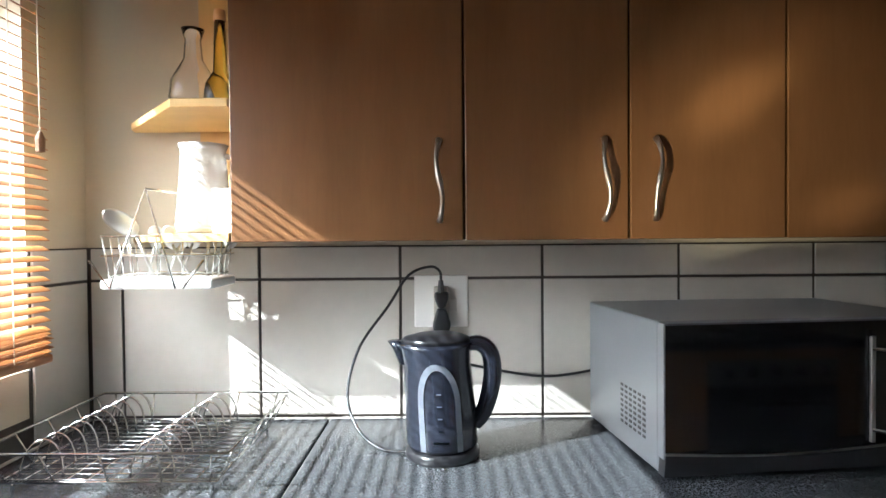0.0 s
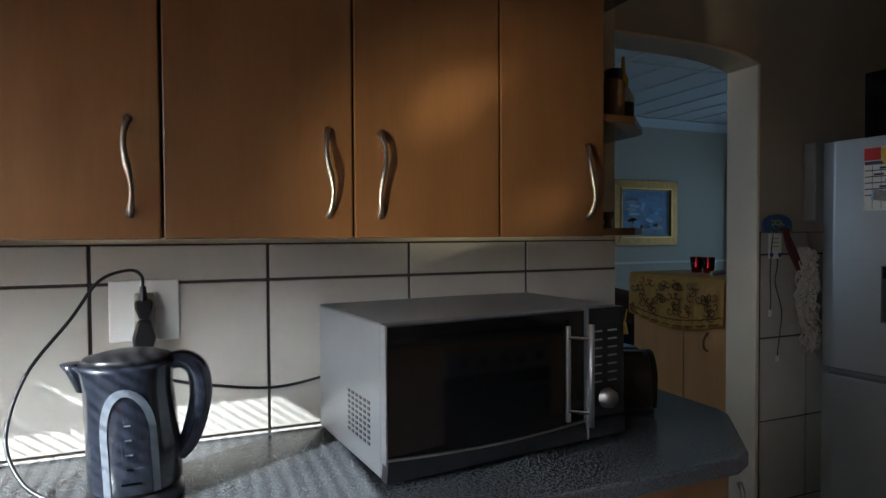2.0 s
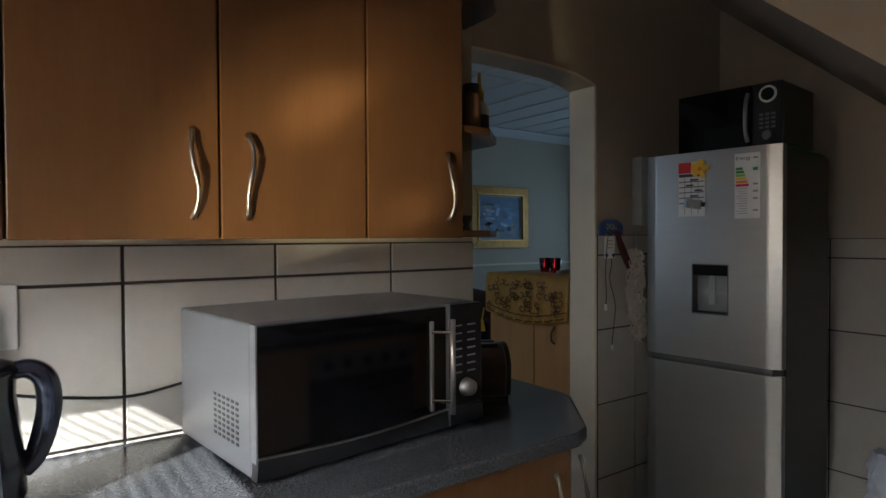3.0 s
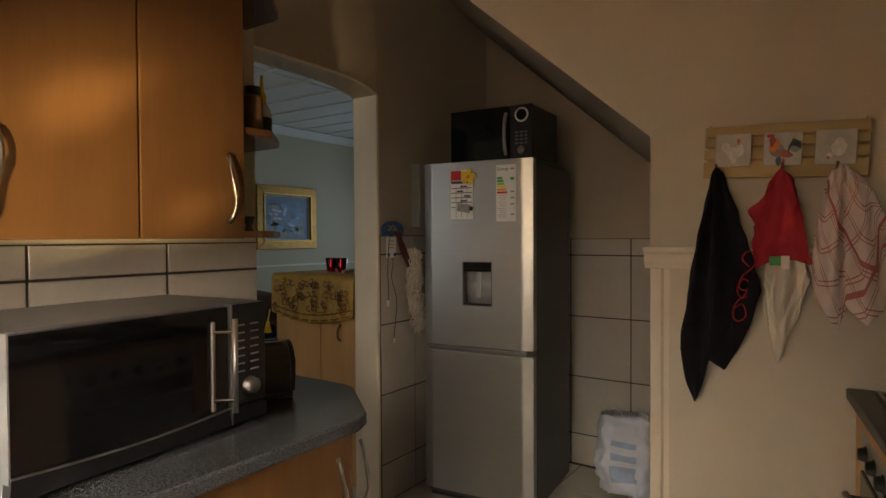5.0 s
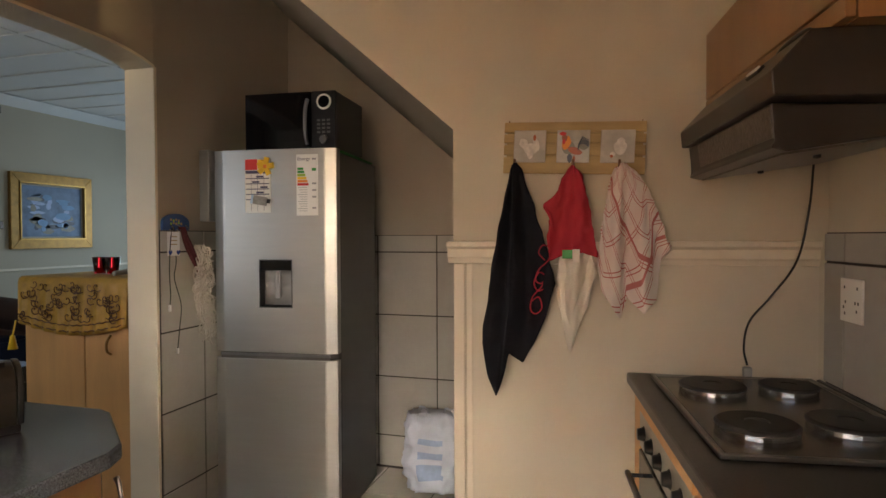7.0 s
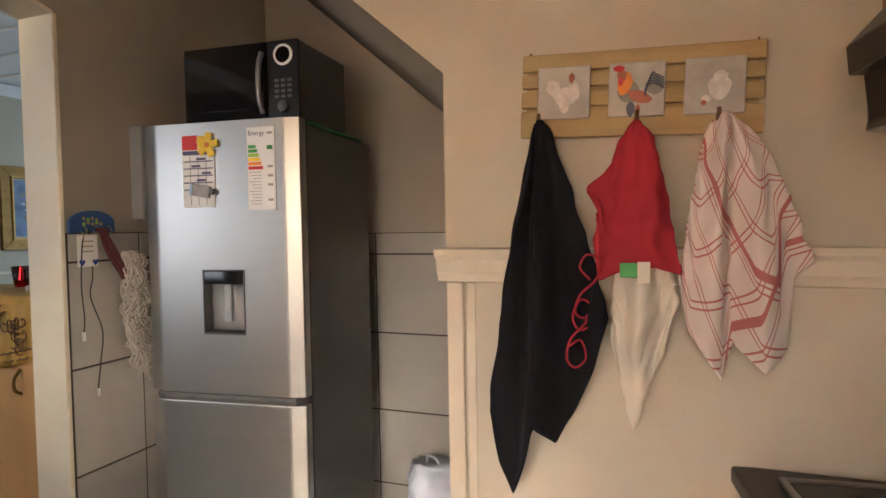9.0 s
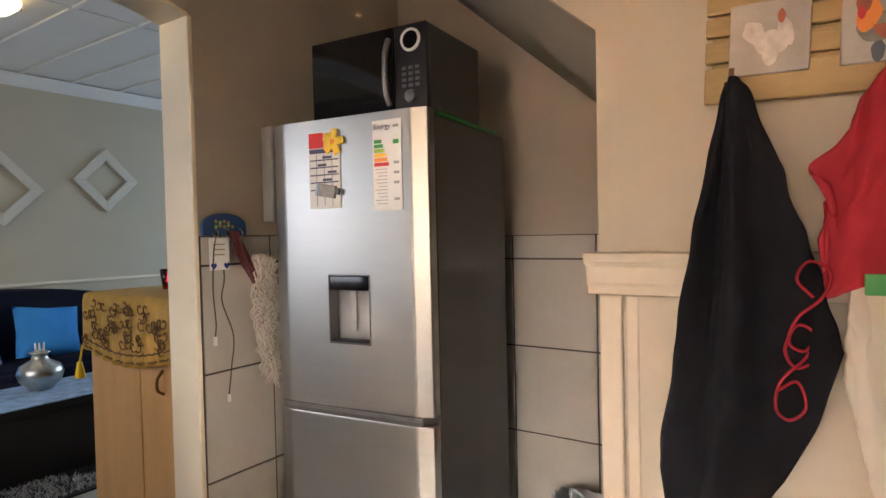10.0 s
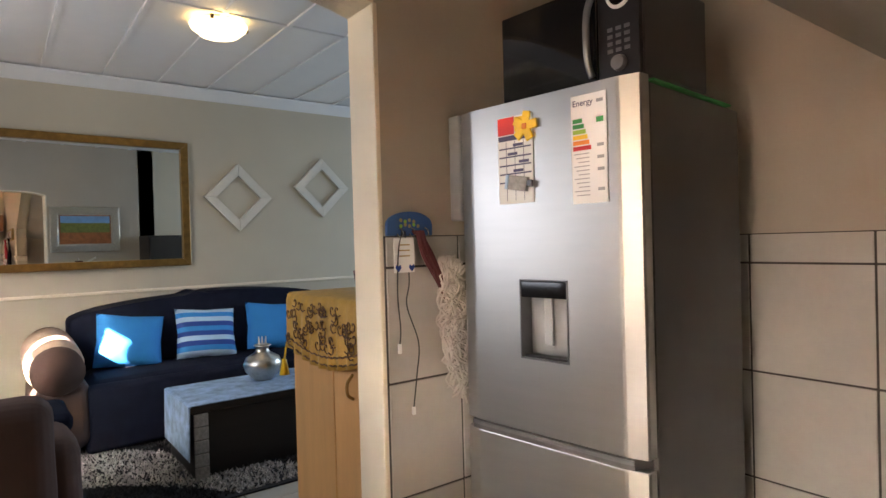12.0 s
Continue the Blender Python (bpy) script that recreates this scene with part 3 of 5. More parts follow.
def fridge():
    # local frame: front face at x 0 looking to -x, width along y from 0 (right side) to 0.60
    f = base("refrigerator", pose(2.945, 1.305, 0, 0, 0, 6.5), "tall brushed steel fridge freezer with a water dispenser", "fridge")
    W, D = 0.60, 0.62
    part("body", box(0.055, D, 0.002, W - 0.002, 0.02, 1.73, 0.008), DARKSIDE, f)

    def skin(y):
        """How far the door's face falls back towards its two canted edges."""
        e = max(0.0, 0.055 - min(y, W - y)) / 0.055
        return 0.013 * e + (0.006 if e > 0.93 else 0.0)

    def front(z0, z1, ya=0.0, yb=W, bm=None):
        ys = [y for y in (0.0, 0.004, 0.050, 0.060, 0.30, 0.540, 0.550, 0.596, W) if ya < y < yb]
        out = [(skin(y), y) for y in [ya] + ys + [yb]]
        return prism(out + [(0.05, yb), (0.05, ya)], "z", z0, z1, bm=bm)
    NY0, NY1, NZ0, NZ1 = 0.212, 0.373, 1.020, 1.242
    bm = front(0.815, NZ0)
    front(NZ1, 1.742, bm=bm), front(NZ0, NZ1, 0.0, NY0, bm), front(NZ0, NZ1, NY1, W, bm)
    up = part("door", bm, STEEL, f, "brushed steel upper door")
    lo = part("door", front(0.06, 0.785), STEEL, f, "brushed steel lower door")
    cut = lo.modifiers.new("edge", "BEVEL")
    cut.width, cut.segments, cut.limit_method, cut.angle_limit = 0.004, 2, "ANGLE", radians(50)
    lip = [(skin(W * k / 18) - 0.004, W * k / 18) for k in range(19)]
    part("door_gap_grip", prism(lip[1:-1] + [(0.05, W - 0.01), (0.05, 0.01)], "z", 0.786, 0.814), DARKSIDE, f, "grey recessed grip between the doors")
    part("grip_strip", prism([(x - 0.004, y) for x, y in lip[1:-1]] + [(x + 0.004, y) for x, y in reversed(lip[1:-1])], "z", 0.800, 0.811), MIDGREY, f, "grey strip over the grip")
    part("kick_plate", box(0.06, 0.10, 0.01, W - 0.01, 0.0, 0.055), BLACK, f)
    d = part("dispenser", box(0.046, 0.0495, NY0, NY1, NZ0, NZ1), NICHE, f, "grey recessed water dispenser")
    for b in (box(-0.003, 0.046, NY0, NY0 + 0.004, NZ0, NZ1, 0.001), box(-0.003, 0.046, NY1 - 0.004, NY1, NZ0, NZ1, 0.001), box(-0.003, 0.046, NY0 + 0.004, NY1 - 0.004, NZ0, NZ0 + 0.005, 0.001), box(-0.003, 0.046, NY0 + 0.004, NY1 - 0.004, NZ1 - 0.004, NZ1, 0.001)):
        part("niche_wall", b, MIDGREY, d)
    part("dispenser_head", box(-0.001, 0.045, NY0 + 0.005, NY1 - 0.005, 1.192, NZ1 - 0.005, 0.002), BLACKGLASS, d, "dark glossy dispenser head")
    part("niche_back", prism([(0.044 - 0.012 * math.sin(math.pi * k / 12), NY0 + 0.006 + 0.149 * k / 12) for k in range(13)] + [(0.0455, NY1 - 0.006), (0.0455, NY0 + 0.006)], "z", NZ0 + 0.006, 1.191), GREY, d, "curved grey niche back", True)
    part("paddle", box(0.016, 0.022, 0.276, 0.304, 1.06, 1.190, 0.003), GREY, d, "grey translucent paddle")
    part("drip_tray", box(0.002, 0.036, NY0 + 0.010, NY1 - 0.010, NZ0 + 0.005, NZ0 + 0.011, 0.002), BLACK, d)
    # the papers and magnets on the door
    p = part("flyer", box(-0.0035, -0.0015, 0.327, 0.45, 1.455, 1.70), PAPER)
    p.matrix_world = f.matrix_world @ pose(0, -0.014, 0)
    tagged(p, "printed paper calendar with red and navy blocks held by magnets", "flyer")
    part("header", box(-0.0045, -0.0036, 0.39, 0.449, 1.65, 1.699), RED, p)
    part("header", box(-0.0045, -0.0036, 0.352, 0.388, 1.655, 1.696), YELLOW, p)
    for k in range(6):
        z = 1.633 - 0.024 * k
        part("print_bar", box(-0.0042, -0.0036, 0.332, 0.446, z, z + 0.004), NAVYINK, p)
        part("print_bar", box(-0.0042, -0.0036, 0.34 + 0.02 * (k % 3), 0.375 + 0.02 * (k % 3), z + 0.006, z + 0.014), NAVYINK, p)
    for q in range(3):
        part("grid_line", box(-0.0041, -0.0036, 0.357 + 0.031 * q, 0.3585 + 0.031 * q, 1.463, 1.63), NAVYINK, p)
    part("print_band", box(-0.0043, -0.0036, 0.329, 0.448, 1.637, 1.647), NAVYINK, p)
    part("print_patch", box(-0.0043, -0.0036, 0.40, 0.432, 1.662, 1.688), PAPER, p)
    m = base("flower_magnet", f.matrix_world @ pose(-0.006, 0.335, 1.665), "yellow plastic flower magnet on the fridge door", "magnet")
    for k in range(5):
        a = 2 * math.pi * k / 5 + 0.2
        part("petal", box(-0.004, 0.003, -0.013, 0.013, 0.004, 0.042, 0.003), YELLOW, m, m=pose(0, 0, 0, math.degrees(a), 0, 0))
    part("centre", box(-0.007, 0.0, -0.008, 0.008, -0.008, 0.008, 0.003), ORANGE, m)
    g = base("grater_magnet", f.matrix_world @ pose(-0.008, 0.36, 1.51, 10, 0, 0), "small silver grater shaped magnet with teal foot", "magnet")
    part("grater", box(-0.008, 0.0045, -0.033, 0.033, -0.02, 0.02, 0.002), WEAVE, g)
    part("foot", box(-0.009, 0.0045, 0.034, 0.043, -0.02, 0.02, 0.001), PALEBLUE, g)
    part("handle", box(-0.009, 0.0, -0.05, -0.034, -0.006, 0.014, 0.002), BLACK, g)
    e = part("energy_label", box(-0.0035, -0.0015, 0.085, 0.187, 1.44, 1.715), PAPER)
    e.matrix_world = f.matrix_world @ pose(0.0005, 0, 0)
    tagged(e, "white energy rating label with coloured bars", "label")
    for k, mt in enumerate((GREEN, GREEN, LIME, YELLOW, ORANGE, RED)):
        z = 1.645 - 0.014 * k
        part("rating_bar", box(-0.0045, -0.0036, 0.184 - 0.030 - 0.005 * k, 0.182, z, z + 0.011), mt, e)
    part("grade", box(-0.0045, -0.0036, 0.093, 0.113, 1.64, 1.653), GREEN, e)
    for k in range(11):
        z = 1.565 - 0.0105 * k
        part("print_bar", box(-0.0042, -0.0036, 0.135, 0.180 - 0.006 * (k % 3), z, z + 0.0022), GREY, e)
    for z in (1.69, 1.58, 1.55, 1.52, 1.47):
        part("print_bar", box(-0.0042, -0.0036, 0.093, 0.112, z, z + 0.008), GREY, e)
    text(e, "Energy", 0.022, Matrix.Translation((-0.0042, 0.182, 1.688)) @ FACE_W, NAVYINK)
    # cloth under the microwave
    t = part("tray_mat", box(0.07, 0.55, -0.004, 0.5, 1.732, 1.738, 0.002), GREEN)
    t.matrix_world = f.matrix_world.copy()
    tagged(t, "thin green mat on top of the fridge", "mat")
    # the microwave on top
    m = base("microwave_oven", f.matrix_world @ pose(0.05, 0.02, 1.738, 0, 0, -2), "black microwave oven standing on top of the fridge", "microwave", "microwave ovens")
    part("casing", box(0.02, 0.36, 0, 0.45, 0.012, 0.272, 0.006), DARKSIDE, m)
    part("door", box(0.0, 0.019, 0.12, 0.45, 0.012, 0.272, 0.004), BLACKGLASS, m)
    part("control_panel", box(0.0, 0.019, 0.0, 0.118, 0.012, 0.272, 0.004), BLACK, m)
    dial = part("display", lathe([(0.0, 0.002), (0.027, 0.003), (0.028, 0.0)], 24), BLACKGLASS, m, m=pose(-0.001, 0.055, 0.222, 0, -90, 0))
    part("display_ring", lathe([(0.027, 0.0), (0.028, 0.006), (0.034, 0.006), (0.036, 0.0)], 28), WHITEPL, dial, "pale ring round the display", True)
    part("door_window", box(-0.0012, 0.0, 0.155, 0.385, 0.05, 0.20), BLACKGLASS, m)
    part("knob", lathe([(0, 0.016), (0.018, 0.014), (0.021, 0.0)], 20), MIDGREY, m, m=pose(-0.001, 0.055, 0.05, 0, -90, 0))
    for i in range(3):
        for j in range(4):
            part("button", box(-0.002, 0.0, 0.026 + 0.024 * i, 0.041 + 0.024 * i, 0.08 + 0.018 * j, 0.089 + 0.018 * j), MIDGREY, m)
    pts = [(-0.004, 0.135, 0.03), (-0.02, 0.137, 0.07), (-0.025, 0.137, 0.13), (-0.02, 0.137, 0.19), (-0.004, 0.135, 0.235)]
    part("handle", tube(curve(pts), 0.009, 8), SILVER, m, "silver curved handle", True)
    for x in (0.05, 0.33):
        for y in (0.04, 0.41):
            part("foot", box(x - 0.012, x + 0.012, y - 0.012, y + 0.012, 0, 0.013), BLACK, m)


# lettering that faces -x, +x, -y
FACE_W = Matrix(((0, 0, -1, 0), (-1, 0, 0, 0), (0, 1, 0, 0), (0, 0, 0, 1)))
FACE_S = Matrix(((1, 0, 0, 0), (0, 0, -1, 0), (0, 1, 0, 0), (0, 0, 0, 1)))


def text(parent, words, size, m, mat):
    cu = bpy.data.curves.new("lettering", "FONT")
    cu.body, cu.size, cu.extrude = words, size, 0.0003
    tmp = bpy.data.objects.new("lettering", cu)
    scene.collection.objects.link(tmp)
    bpy.context.view_layer.update()
    data = bpy.data.meshes.new_from_object(tmp.evaluated_get(bpy.context.evaluated_depsgraph_get()))
    bpy.data.objects.remove(tmp)
    data.materials.clear()
    data.materials.append(mat)
    ob = new("lettering", data)
    ob.parent = parent
    ob.matrix_local = m
    return ob


fridge()


def counter_microwave():
    m = base("microwave_oven", pose(0.776, 1.241, 0.90, 0, 0, 6.5), "silver microwave oven with a black glass door on the counter", "microwave", "microwave ovens")
    part("casing", box(0, 0.60, 0.022, 0.395, 0.012, 0.305, 0.005), SILVER, m)
    # door bowed along its foot
    foot = [(0.004 + 0.474 * k / 12, 0.022 + 0.010 * (1 - math.sin(math.pi * k / 12))) for k in range(13)]
    part("door", prism([(0.004, 0.30), (0.478, 0.30)] + [(x, z + 0.045 - 0.02) for x, z in reversed(foot)], "y", 0.0, 0.021), BLACKGLASS, m, "black glass door")
    part("door_trim", prism([(0.0, 0.012), (0.484, 0.012), (0.484, 0.020)] + [(x, z + 0.0235) for x, z in reversed(foot)], "y", -0.004, 0.021), BLACK, m)
    part("trim_line", tube([(0.002 + 0.480 * k / 12, -0.005, 0.046 + 0.010 * (1 - math.sin(math.pi * k / 12)) - 0.001) for k in range(13)], 0.0022, 6), STEEL, m, "thin silver line along the door's foot")
    part("door_trim", box(0.0, 0.0035, -0.002, 0.021, 0.045, 0.303), SILVER, m)
    part("control_panel", box(0.490, 0.60, 0.0, 0.021, 0.055, 0.303, 0.002), BLACK, m)
    part("panel_foot", box(0.490, 0.60, -0.004, 0.021, 0.012, 0.053, 0.002), BLACK, m)
    part("panel_trim", box(0.4845, 0.4895, -0.004, 0.021, 0.012, 0.305), SILVER, m)
    h = part("handle", tube([(0.462, -0.042, 0.055), (0.462, -0.042, 0.275)], 0.0065, 10), STEEL, m, "steel bar handle", True)
    part("back_bar", box(0.425, 0.435, -0.008, -0.0005, 0.06, 0.27, 0.002), STEEL, m)
    for z in (0.085, 0.245):
        part("handle_stay", tube([(0.462, -0.042, z), (0.430, -0.006, z)], 0.0045, 8), CHROME, h)
    part("knob", lathe([(0, 0.022), (0.019, 0.020), (0.023, 0.0)], 24), STEEL, m, "round steel knob", True, m=pose(0.545, 0, 0.098, 90, 0, 0))
    for j in range(7):
        for i in range(2):
            part("button", box(0.503 + 0.046 * i, 0.530 + 0.046 * i, -0.0022, 0, 0.135 + 0.019 * j, 0.1385 + 0.019 * j), GREY, m)
    for i in range(6):
        for j in range(8):
            part("vent_slot", box(-0.0012, 0.0004, 0.075 + 0.022 * i, 0.087 + 0.022 * i, 0.06 + 0.0115 * j, 0.0655 + 0.0115 * j), BLACK, m)
    for x in (0.05, 0.55):
        for y in (0.06, 0.36):
            part("foot", box(x - 0.015, x + 0.015, y - 0.015, y + 0.015, 0, 0.0125), BLACK, m)


counter_microwave()


def kettle():
    k = base("electric_kettle", pose(0.355, 1.40, 0.90), "black plastic cordless electric kettle with grey gauge", "kettle")
    def ring(cx, rx, ry, z):
        return [(cx + rx * math.cos(a), ry * math.sin(a), z) for a in (2 * math.pi * i / 32 for i in range(32))]
    def loft(rings, cap=True):
        bm = bmesh.new()
        vs = [[bm.verts.new(p) for p in r] for r in rings]
        for A, B in zip(vs, vs[1:]):
            for i in range(32):
                bm.faces.new((A[i], A[(i + 1) % 32], B[(i + 1) % 32], B[i]))
        if cap:
            bm.faces.new(vs[0]), bm.faces.new(vs[-1])
        return bm
    part("power_base", lathe([(0, 0), (0.078, 0), (0.080, 0.004), (0.080, 0.016), (0.074, 0.022), (0, 0.022)], 32), BLACK, k, "black power base", True)
    body = part("body", loft([ring(0.0, 0.072, 0.072, 0.023), ring(0, 0.077, 0.077, 0.032), ring(-0.002, 0.077, 0.077, 0.09), ring(-0.006, 0.075, 0.074, 0.15), ring(-0.010, 0.073, 0.070, 0.20), ring(-0.014, 0.078, 0.068, 0.236), ring(-0.016, 0.084, 0.066, 0.246)]), KETTLE, k, "", True)
    part("lid", loft([ring(-0.012, 0.078, 0.063, 0.2465), ring(-0.010, 0.070, 0.058, 0.257), ring(-0.006, 0.045, 0.040, 0.264), ring(-0.006, 0.02, 0.02, 0.266)]), BLACK, k, "", True)
    pts = [(0.045, 0, 0.238), (0.080, 0, 0.242), (0.104, 0, 0.222), (0.110, 0, 0.178), (0.102, 0, 0.130), (0.088, 0, 0.090), (0.070, 0, 0.066)]
    cv = curve(pts)
    part("handle", tube(cv, 0.0165, 10, taper=[0.9 + 0.35 * math.sin(math.pi * i / len(cv)) for i in range(len(cv))]), KETTLE, k, "", True)
    part("spout", loft([ring(-0.080, 0.012, 0.020, 0.200), ring(-0.093, 0.014, 0.022, 0.235), ring(-0.098, 0.018, 0.024, 0.248)]), KETTLE, k, "", True)

    # arched grey gauge that hugs the front of the body
    def rad(z):
        zs, rs = (0.03, 0.09, 0.15, 0.20, 0.236), (0.0775, 0.0775, 0.0755, 0.0725, 0.071)
        return float(np.interp(z, zs, rs)) + 0.0012
    def cx(z):
        return float(np.interp(z, (0.03, 0.15, 0.236), (0, -0.006, -0.014)))
    def hug(path, width):
        bm = bmesh.new()
        rows = []
        for i, (u, z) in enumerate(path):
            a = path[max(i - 1, 0)]
            b = path[min(i + 1, len(path) - 1)]
            du, dz = b[0] - a[0], b[1] - a[1]
            l = math.hypot(du, dz) or 1
            nu, nz = -dz / l, du / l
            row = []
            for s in (-width / 2, width / 2):
                uu, zz = u + nu * s, z + nz * s
                r = rad(zz)
                ang = -math.pi / 2 + uu / r
                row.append(bm.verts.new((cx(zz) + r * math.cos(ang), r * math.sin(ang), zz)))
            rows.append(row)
        for A, B in zip(rows, rows[1:]):
            bm.faces.new((A[0], A[1], B[1], B[0]))
        bmesh.ops.solidify(bm, geom=bm.faces[:], thickness=-0.001)
        return bm
    arch = [(-0.040, 0.03 + 0.0125 * i) for i in range(9)]
    arch += [(-0.040 * math.cos(a), 0.13 + 0.075 * math.sin(a)) for a in (math.pi * i / 16 for i in range(1, 16))]
    arch += [(0.040, 0.13 - 0.0125 * i) for i in range(9)]
    part("gauge", hug(arch, 0.013), GAUGE, body, "silver grey arched band")
    for z in (0.075, 0.10, 0.125, 0.150):
        part("gauge_mark", hug([(-0.005, z), (0.005, z)], 0.003), GAUGE, body)
    part("brand_mark", hug([(-0.016, 0.050), (0.016, 0.050)], 0.004), WHITEPL, body)
    # cord from the base round to the socket
    c = base("power_cord", pose(0, 0, 0), "black kettle power cord with moulded plugs", "cord")
    part("cord", tube(curve([(0.285, 1.40, 0.905), (0.22, 1.42, 0.906), (0.165, 1.46, 0.935), (0.130, 1.52, 1.0), (0.150, 1.58, 1.10), (0.22, 1.62, 1.20), (0.27, 1.63, 1.275), (0.325, 1.63, 1.297), (0.350, 1.632, 1.285), (0.353, 1.632, 1.255)]), 0.0036, 8), BLACK, c, smooth=True)
    part("plug", prism([(0.336, 1.232), (0.372, 1.232), (0.372, 1.215), (0.362, 1.19), (0.346, 1.19), (0.336, 1.215)], "y", 1.62, 1.655, 0.006), BLACK, c)
    part("plug_neck", tube([(0.353, 1.632, 1.229), (0.353, 1.632, 1.262)], 0.0075, 8, taper=[1.2, 0.8]), BLACK, c)
    s = base("wall_socket", pose(0, 0, 0), "white double wall socket plate with a yellowed adaptor", "socket")
    part("plate", box(0.283, 0.423, 1.664, 1.6699, 1.138, 1.273, 0.003), WHITEPL, s)
    part("switch", box(0.375, 0.393, 1.660, 1.664, 1.180, 1.212, 0.002), WHITEPL, s)
    part("adaptor", box(0.334, 0.374, 1.645, 1.664, 1.155, 1.245, 0.004), EGGSHELL, s, "yellowed plug adaptor")
    c2 = base("power_cord", pose(0, 0, 0), "black appliance cord with moulded plug", "cord")
    part("plug", prism([(0.331, 1.15), (0.334, 1.128), (0.352, 1.122), (0.372, 1.128), (0.378, 1.15), (0.366, 1.19), (0.342, 1.19)], "y", 1.615, 1.6445, 0.006), BLACK, c2)
    part("cord", tube(curve([(0.355, 1.63, 1.125), (0.356, 1.64, 1.09), (0.40, 1.655, 1.05), (0.50, 1.66, 1.025), (0.62, 1.66, 1.008), (0.72, 1.655, 1.02), (0.80, 1.65, 1.04)]), 0.0036, 8), BLACK, c2, smooth=True)


kettle()


# ---- stove side ----
def stove_side():
    c = base("countertop", SIDE, "dark laminate worktop round the hob", "countertop")
    part("worktop", prism([(-1.40, 0.0), (-0.004, 0.0), (-0.004, -0.555), (-1.40, -0.555)], "z", 0.865, 0.90, 0.006), DARKTOP, c)
    part("edge_strip", box(-1.40, -0.004, -0.554, -0.540, 0.9005, 0.910, 0.003), DARKTOP, c)
    h = base("hob", SIDE @ pose(0, 0, 0.901), "brown enamel hob with four solid electric plates", "hob")
    part("pan", box(-0.76, -0.09, -0.515, -0.075, 0, 0.008, 0.004), HOB, h)
    for b in (box(-0.77, -0.08, -0.074, -0.062, 0, 0.012, 0.003), box(-0.77, -0.08, -0.528, -0.516, 0, 0.012, 0.003), box(-0.089, -0.078, -0.528, -0.062, 0, 0.012, 0.003), box(-0.772, -0.761, -0.528, -0.062, 0, 0.012, 0.003)):
        part("rim", b, PLATETRIM, h)
    for x, y, r in ((-0.25, -0.195, 0.088), (-0.235, -0.40, 0.075), (-0.60, -0.19, 0.088), (-0.56, -0.40, 0.088)):
        p = part("hot_plate", lathe([(0, 0.019), (r * 0.28, 0.019), (r * 0.30, 0.022), (r * 0.93, 0.022), (r, 0.018), (r, 0.0125)], 32), HOTPLATE, h, "", False, pose(x, y, 0.008))
        part("trim_ring", lathe([(r - 0.006, 0.0), (r - 0.002, 0.001), (r - 0.003, 0.013), (r - 0.010, 0.013)], 32), CHROME, p, "chrome skirt ring")
    o = base("oven", SIDE, "built-in oven with a steel control panel and black knobs", "oven")
    part("body", box(-0.72, -0.12, -0.55, -0.045, 0.08, 0.864), DARKSIDE, o)
    part("control_panel", box(-0.72, -0.12, -0.044, -0.022, 0.70, 0.815, 0.004), STEEL, o)
    part("door", box(-0.72, -0.12, -0.044, -0.020, 0.10, 0.692, 0.004), BLACKGLASS, o)
    part("handle", tube([(-0.68, 0.02, 0.63), (-0.16, 0.02, 0.63)], 0.009, 10), BLACK, o, smooth=True)
    for x in (-0.66, -0.18):
        part("handle_stay", tube([(x, 0.02, 0.63), (x, -0.02, 0.63)], 0.006, 8), BLACK, o)
    for k in range(5):
        part("knob", lathe([(0, 0.020), (0.016, 0.019), (0.020, 0.005), (0.025, 0)], 20), BLACK, o, "black knob", True, pose(-0.19 - 0.11 * k, -0.022, 0.757, -90, 0, 0))
    part("trim_strip", box(-0.75, -0.09, -0.035, -0.016, 0.817, 0.863, 0.002), PALE, o, "pale wood strip above the oven")
    for x0, x1 in ((-0.115, -0.006), (-1.22, -0.725)):
        b = base("base_cabinet", SIDE, "pale wood base cabinet beside the oven", "cabinet", "base cabinets beside the oven")
        part("body", box(x0, x1, -0.55, -0.045, 0.1, 0.864), PALE, b)
        part("door", box(x0 + 0.002, x1 - 0.002, -0.044, -0.026, 0.12, 0.86, 0.003), PALE, b)
        part("plinth", box(x0, x1, -0.10, -0.08, 0, 0.1), BROWN, b)
    k = base("range_hood", SIDE, "dark brown metal range hood with a folded-out visor", "range hood")
    prof = [(-0.554, 1.712), (-0.185, 1.712), (-0.118, 1.640), (-0.122, 1.596), (-0.554, 1.580)]
    part("canopy", prism(prof, "x", -0.86, -0.20, 0.003), HOODMETAL, k)
    part("visor", prism([(-0.140, 1.594), (-0.150, 1.524), (-0.142, 1.510), (-0.170, 1.503), (-0.48, 1.545), (-0.552, 1.579)], "x", -0.80, -0.206, 0.003), HOODMETAL, k, "smoked lower visor")
    part("grease_filter", prism([(-0.170, 1.503), (-0.475, 1.5445), (-0.475, 1.5405), (-0.170, 1.499)], "x", -0.77, -0.23), MESH, k, "grey metal grease filter")
    part("front_filter", prism([(-0.1385, 1.588), (-0.1470, 1.530), (-0.1490, 1.530), (-0.1405, 1.588)], "x", -0.79, -0.30), MESH, k, "perforated metal filter behind the visor")
    sw = part("switch_plate", box(-0.47, -0.40, -0.008, 0.002, -0.009, 0.009, 0.002), BLACK, k, m=pose(-0.25, -0.150, 1.681, 43, 0, 0))
    for i in range(4):
        part("switch", box(-0.464 + 0.016 * i, -0.454 + 0.016 * i, 0.002, 0.006, -0.005, 0.005, 0.001), WHITEPL, sw)
